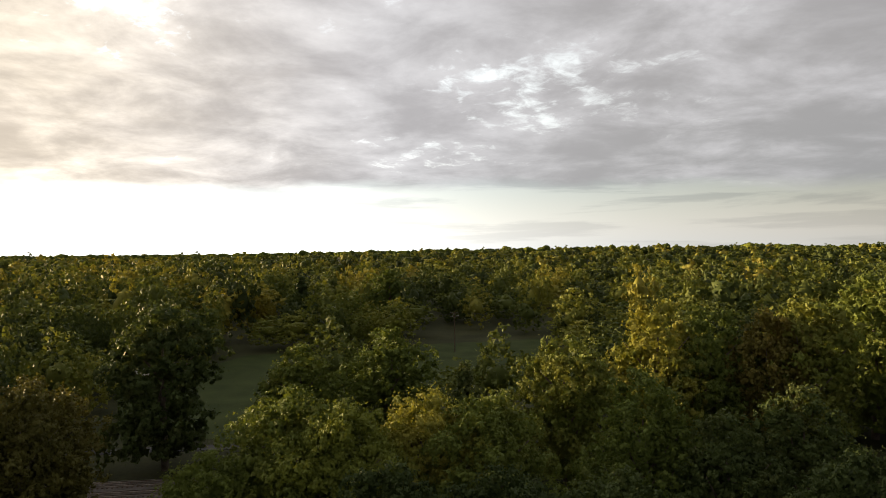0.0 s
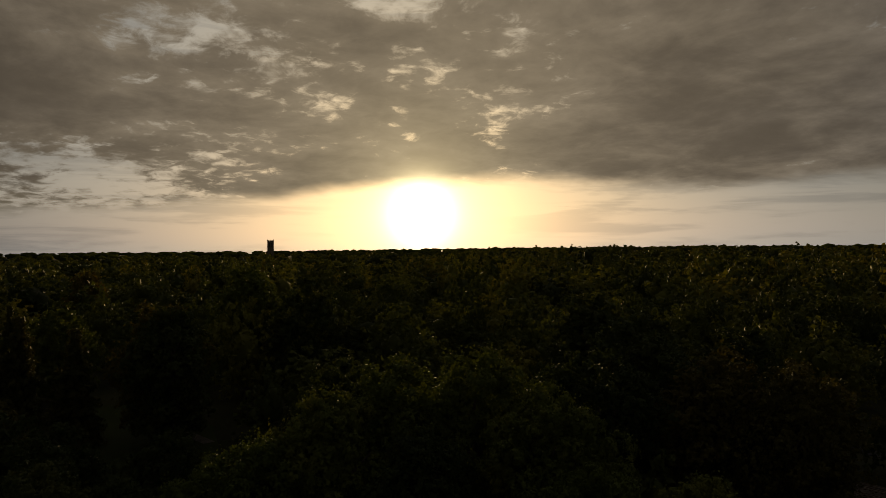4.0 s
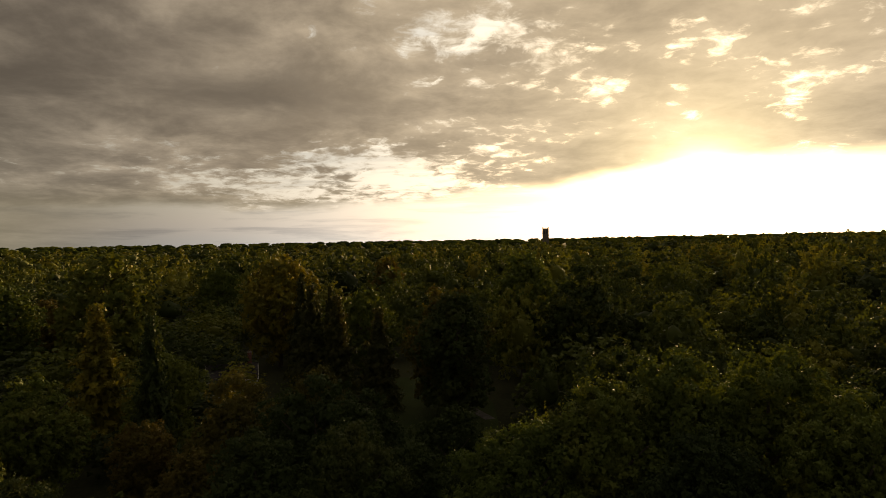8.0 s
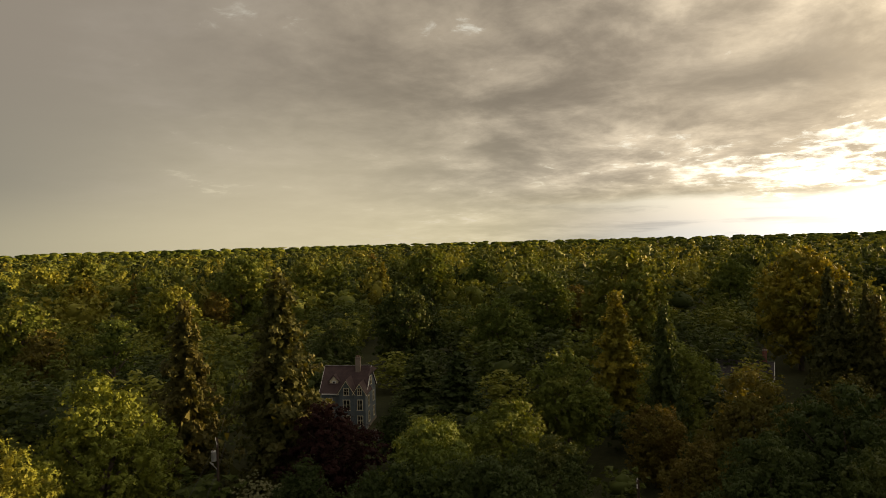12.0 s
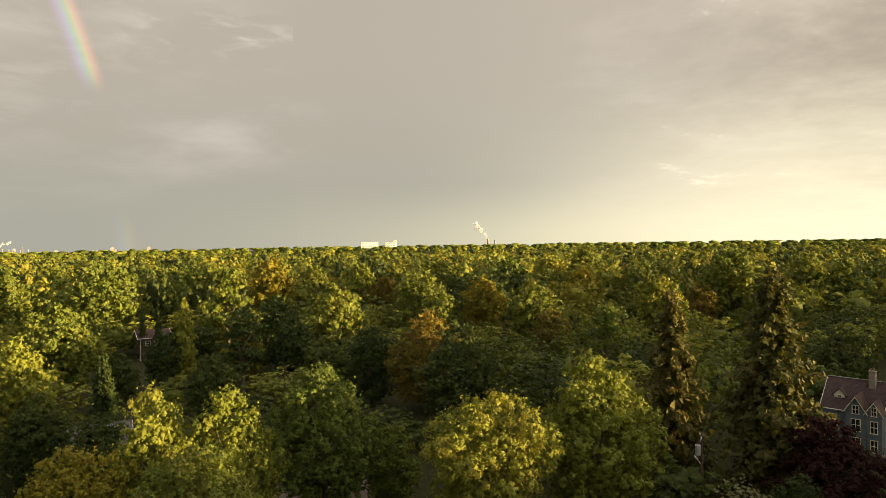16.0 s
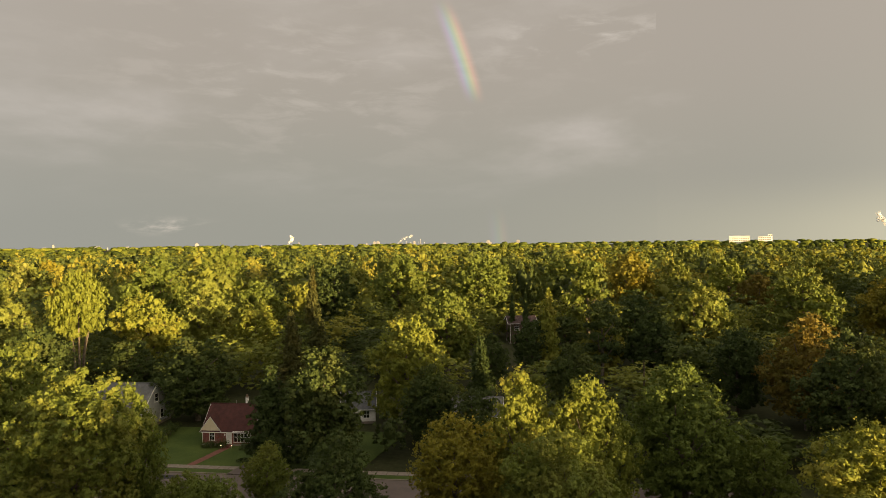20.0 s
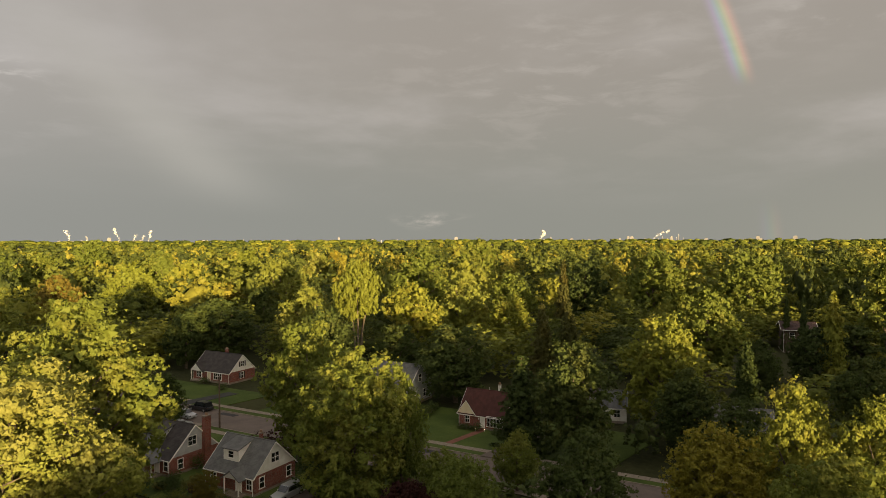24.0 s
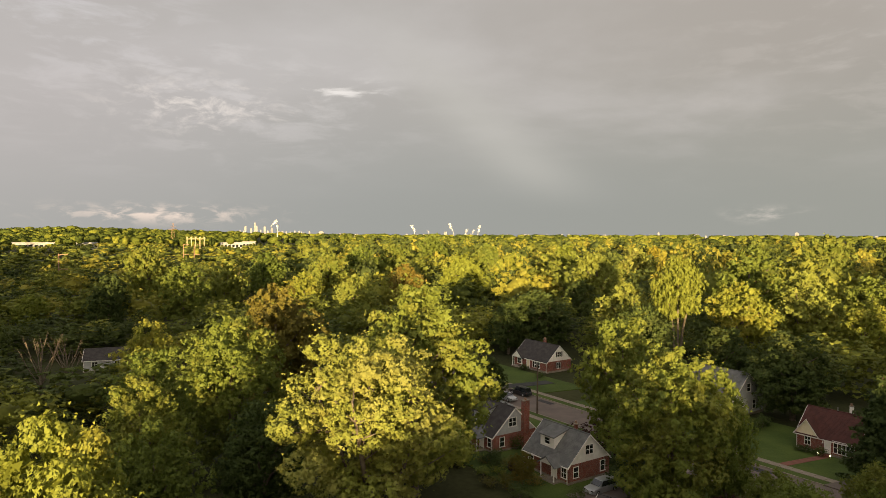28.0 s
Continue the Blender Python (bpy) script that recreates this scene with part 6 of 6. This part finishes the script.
def far_block(name, az, d, wide, deep, z0, z1, mat, words, cat, storeys=3, bays=8):
    x, y = polar(az, d)
    b = thing(name, x, y, z0, az, words, cat)
    part("body", box(-wide / 2, -deep / 2, -z0 * 0.5, wide / 2, deep / 2, z1 - z0), mat, b)
    part("parapet", box(-wide / 2 - 0.6, -deep / 2 - 0.6, z1 - z0, wide / 2 + 0.6, deep / 2 + 0.6, z1 - z0 + 1.2), mat, b)
    for s in range(storeys):
        for k in range(bays):
            xx = -wide / 2 + wide * (k + 0.5) / bays
            zz = (z1 - z0) * (s + 0.35) / storeys
            part("window", box(xx - wide / bays * 0.3, -deep / 2 - 0.15, zz, xx + wide / bays * 0.3, -deep / 2 + 0.1, zz + (z1 - z0) / storeys * 0.4), GLASS, b)
    return b


far_block("office_block", 173.8, 2600, 66, 30, 0, 39, WHITE_PAINT, "long pale office block above the far woods", "building", 6, 9)
far_block("office_block", 172.0, 2750, 44, 26, 0, 36, WHITE_PAINT, "pale office block with a roof house", "building", 5, 6)
far_block("roof_house", 171.6, 2750, 13, 12, 36, 44, WHITE_PAINT, "small block on the office roof", "building", 1, 2)
far_block("warehouse", 278.9, 1300, 60, 24, 0, 13, FAR_WHITE, "long low pale warehouse among trees", "warehouse", 1, 8)
far_block("warehouse", 275.4, 1330, 34, 20, 0, 12, FAR_WHITE, "low pale warehouse among trees", "warehouse", 1, 5)
far_block("warehouse", 264.8, 1270, 40, 24, 0, 12, FAR_WHITE, "low pale warehouse among trees", "warehouse", 1, 6)
far_block("warehouse", 263.4, 1240, 22, 16, 0, 14, FAR_WHITE, "low pale warehouse among trees", "warehouse", 1, 4)

# the stone tower on the sunward horizon
tx, ty = polar(75.25, 1500)
tw = thing("stone_tower", tx, ty, 0, 75, "square stone tower above the treetops", "tower")
part("shaft", box(-6.0, -6.0, 0, 6.0, 6.0, 50), STONE, tw)
for sx_ in (-1, 1):
    for sy_ in (-1, 1):
        part("buttress", box(sx_ * 6.0 - 1.0, sy_ * 6.0 - 1.0, 0, sx_ * 6.0 + 1.0, sy_ * 6.0 + 1.0, 53.5), STONE, tw)
for k in range(5):
    part("merlon", box(-5 + k * 2.2, -6.4, 50, -5 + k * 2.2 + 1.2, -5.4, 52.2), STONE, tw)
for k in (-2.4, 2.4):
    part("belfry_opening", box(k - 1.0, -6.15, 38, k + 1.0, -5.9, 46), GLASS, tw)


def plume(az, d, z0, steps, lean, grow, r0, words):
    """Steam from a chimney: ragged puffs that drift, curl and thin out as they rise."""
    x, y = polar(az, d)
    p = thing("steam_plume", x, y, z0, az, words, "steam")
    rng = np.random.default_rng(int(az * 10))
    heap = Heap()
    count = steps * 7
    for i in range(count):
        f = i / count
        wide = r0 * (0.35 + grow * f)
        c = np.array([lean * f ** 1.5 + math.sin(f * 7.0 + az) * r0 * 0.7 * f, 0.0, f * steps * r0 * 0.95]) + rng.normal(0, wide * 0.45, 3)
        lump(heap, rng, c, wide * rng.uniform(0.22, 0.62) * np.array([1.2, 1.0, 0.9]), 1, 0.25)
    ob = new("puffs", heap.join("puffs", STEAM))
    ob.parent = p
    tagged(ob, kind="stuff")
    for q in ob.data.polygons:
        q.use_smooth = True


def stack(az, d, h, words, r=3.0):
    x, y = polar(az, d)
    s = thing("chimney_stack", x, y, 0, az, words, "chimney")
    part("shaft", rod((0, 0, 0), (0, 0, h), r, r * 0.7, 12), FAR_GREY, s)
    part("rim", rod((0, 0, h - 2), (0, 0, h), r * 0.85, r * 0.85, 12), METAL, s)


stack(163.5, 4000, 52, "pale power station chimney on the horizon", 7)
stack(162.9, 4000, 46, "pale power station chimney on the horizon", 6)
plume(163.6, 4000, 50, 8, -75, 1.3, 13, "white steam plume rising and drifting over the horizon")
plume(202.1, 4400, 14, 7, 100, 0.9, 9, "white steam drifting from the refinery")
plume(211.3, 4400, 14, 6, 22, 1.5, 10, "faint white steam over the horizon")
for a_, h_ in ((200.6, 34), (200.9, 28), (201.3, 36), (201.6, 26), (200.2, 30), (200.05, 48), (199.7, 28)):
    stack(a_, 4400, h_, "pale refinery chimney on the horizon", 2.6)
for a_, n_, lean, r_ in ((243.9, 8, 14, 7.5), (245.0, 6, 16, 6), (246.0, 10, -34, 7.5), (244.4, 6, 12, 5), (248.2, 5, -6, 5), (249.4, 8, -18, 7)):
    plume(a_, 4300, 20, n_, lean, 1.0, r_, "white steam plume over the far woods")
    stack(a_ + 0.05, 4300, 24, "pale chimney on the horizon", 2.4)
stack(261.6, 4450, 74, "slim chimney in the far city", 3)
plume(261.6, 4450, 70, 4, 40, 1.0, 9, "faint white steam over the far city")
# far city: slim towers in a row
rng_s = random.Random(4)
for k in range(74):
    a_ = 264.2 - k * 0.30 + rng_s.uniform(-0.11, 0.11) if k < 20 else 258.0 - (k - 20) * 1.45 + rng_s.uniform(-1.9, 1.9)
    tall = rng_s.uniform(36, 76) if k < 10 else rng_s.uniform(22, 46) if k < 20 else rng_s.choice((15, 17, 18, 20, 22, 34))
    wide = rng_s.uniform(8, 14) if k < 20 else (4 if tall > 50 else rng_s.choice((8, 12, 16, 22, 34)))
    if k == 4:
        tall = 92
    x, y = polar(a_, 4500)
    t_ = thing("far_tower" if k < 20 else "far_building", x, y, 0, a_, "pale sunlit city tower on the horizon" if k < 20 else "low pale building on the horizon", "building", "city on the horizon")
    part("body", box(-wide / 2, -8, 0, wide / 2, 8, tall), FAR_GREY, t_)
    part("crown", box(-wide / 3, -6, tall, wide / 3, 6, tall + min(4, wide * 0.3)), FAR_GREY, t_)

# mast with a round head, lattice pylons, yellow gantries
x, y = polar(261.1, 1500)
mast = thing("water_tower", x, y, ground_height(x, y), 0, "tall slim mast with a ringed head", "mast")
part("shaft", rod((0, 0, 0), (0, 0, 48), 0.9, 0.6, 10), METAL, mast)
for z in (40, 43, 46):
    part("ring", rod((0, 0, z), (0, 0, z + 1.6), 2.6, 2.6, 14), METAL, mast)


def pylon(az, d, h, wide, mat, words):
    x, y = polar(az, d)
    p = thing("pylon", x, y, ground_height(x, y), az, words, "pylon")
    for s in (-1, 1):
        for t in (-1, 1):
            part("leg", rod((s * wide, t * wide, 0), (s * wide * 0.25, t * wide * 0.25, h), 0.28, 0.2, 6), mat, p)
    bm = bmesh.new()
    n = 7
    for i in range(n):
        f0, f1 = i / n, (i + 1) / n
        w0, w1 = wide * (1 - 0.75 * f0), wide * (1 - 0.75 * f1)
        for s in (-1, 1):
            rod((-w0, s * w0, h * f0), (w1, s * w1, h * f1), 0.14, n=5, bm=bm)
            rod((w0, s * w0, h * f0), (-w1, s * w1, h * f1), 0.14, n=5, bm=bm)
            rod((s * w0, -w0, h * f0), (s * w1, w1, h * f1), 0.14, n=5, bm=bm)
    part("bracing", bm, mat, p)
    for z, r in ((h * 0.72, wide * 1.9), (h * 0.86, wide * 1.5)):
        part("arm", rod((-r, 0, z), (r, 0, z), 0.25, n=6), mat, p)


pylon(269.3, 1500, 50, 4.5, RUSTY, "rusty lattice pylon on the wooded ridge")


def twin_pole(az, d, h, words):
    x, y = polar(az, d)
    p = thing("transmission_pole", x, y, ground_height(x, y), az, words, "pylon")
    part("pole", rod((0, 0, 0), (0, 0, h), 0.42, 0.3, 8), RUSTY, p)
    for z in (h * 0.55, h * 0.97):
        part("arm", box(-0.2, -0.2, z - 0.2, 4.6, 0.2, z + 0.2), RUSTY, p)


twin_pole(277.3, 430, 19.5, "rust-coloured steel transmission pole among the trees")
twin_pole(268.5, 640, 21, "rust-coloured steel transmission pole among the trees")
twin_pole(267.7, 630, 21, "rust-coloured steel transmission pole among the trees")
x, y = polar(267.6, 1190)
gan = thing("substation_gantry", x, y, ground_height(x, y), 267, "ochre steel gantries of a substation", "gantry")
for k in range(5):
    part("column", box(-14 + k * 6.8, -0.8, 0, -12.6 + k * 6.8, 0.8, 22), YELLOW_STEEL, gan)
    part("cap", box(-15 + k * 6.8, -1.4, 22, -11.6 + k * 6.8, 1.4, 23.5), YELLOW_STEEL, gan)
part("beam", box(-15, -0.9, 19.2, 16, 0.9, 20.6), YELLOW_STEEL, gan)
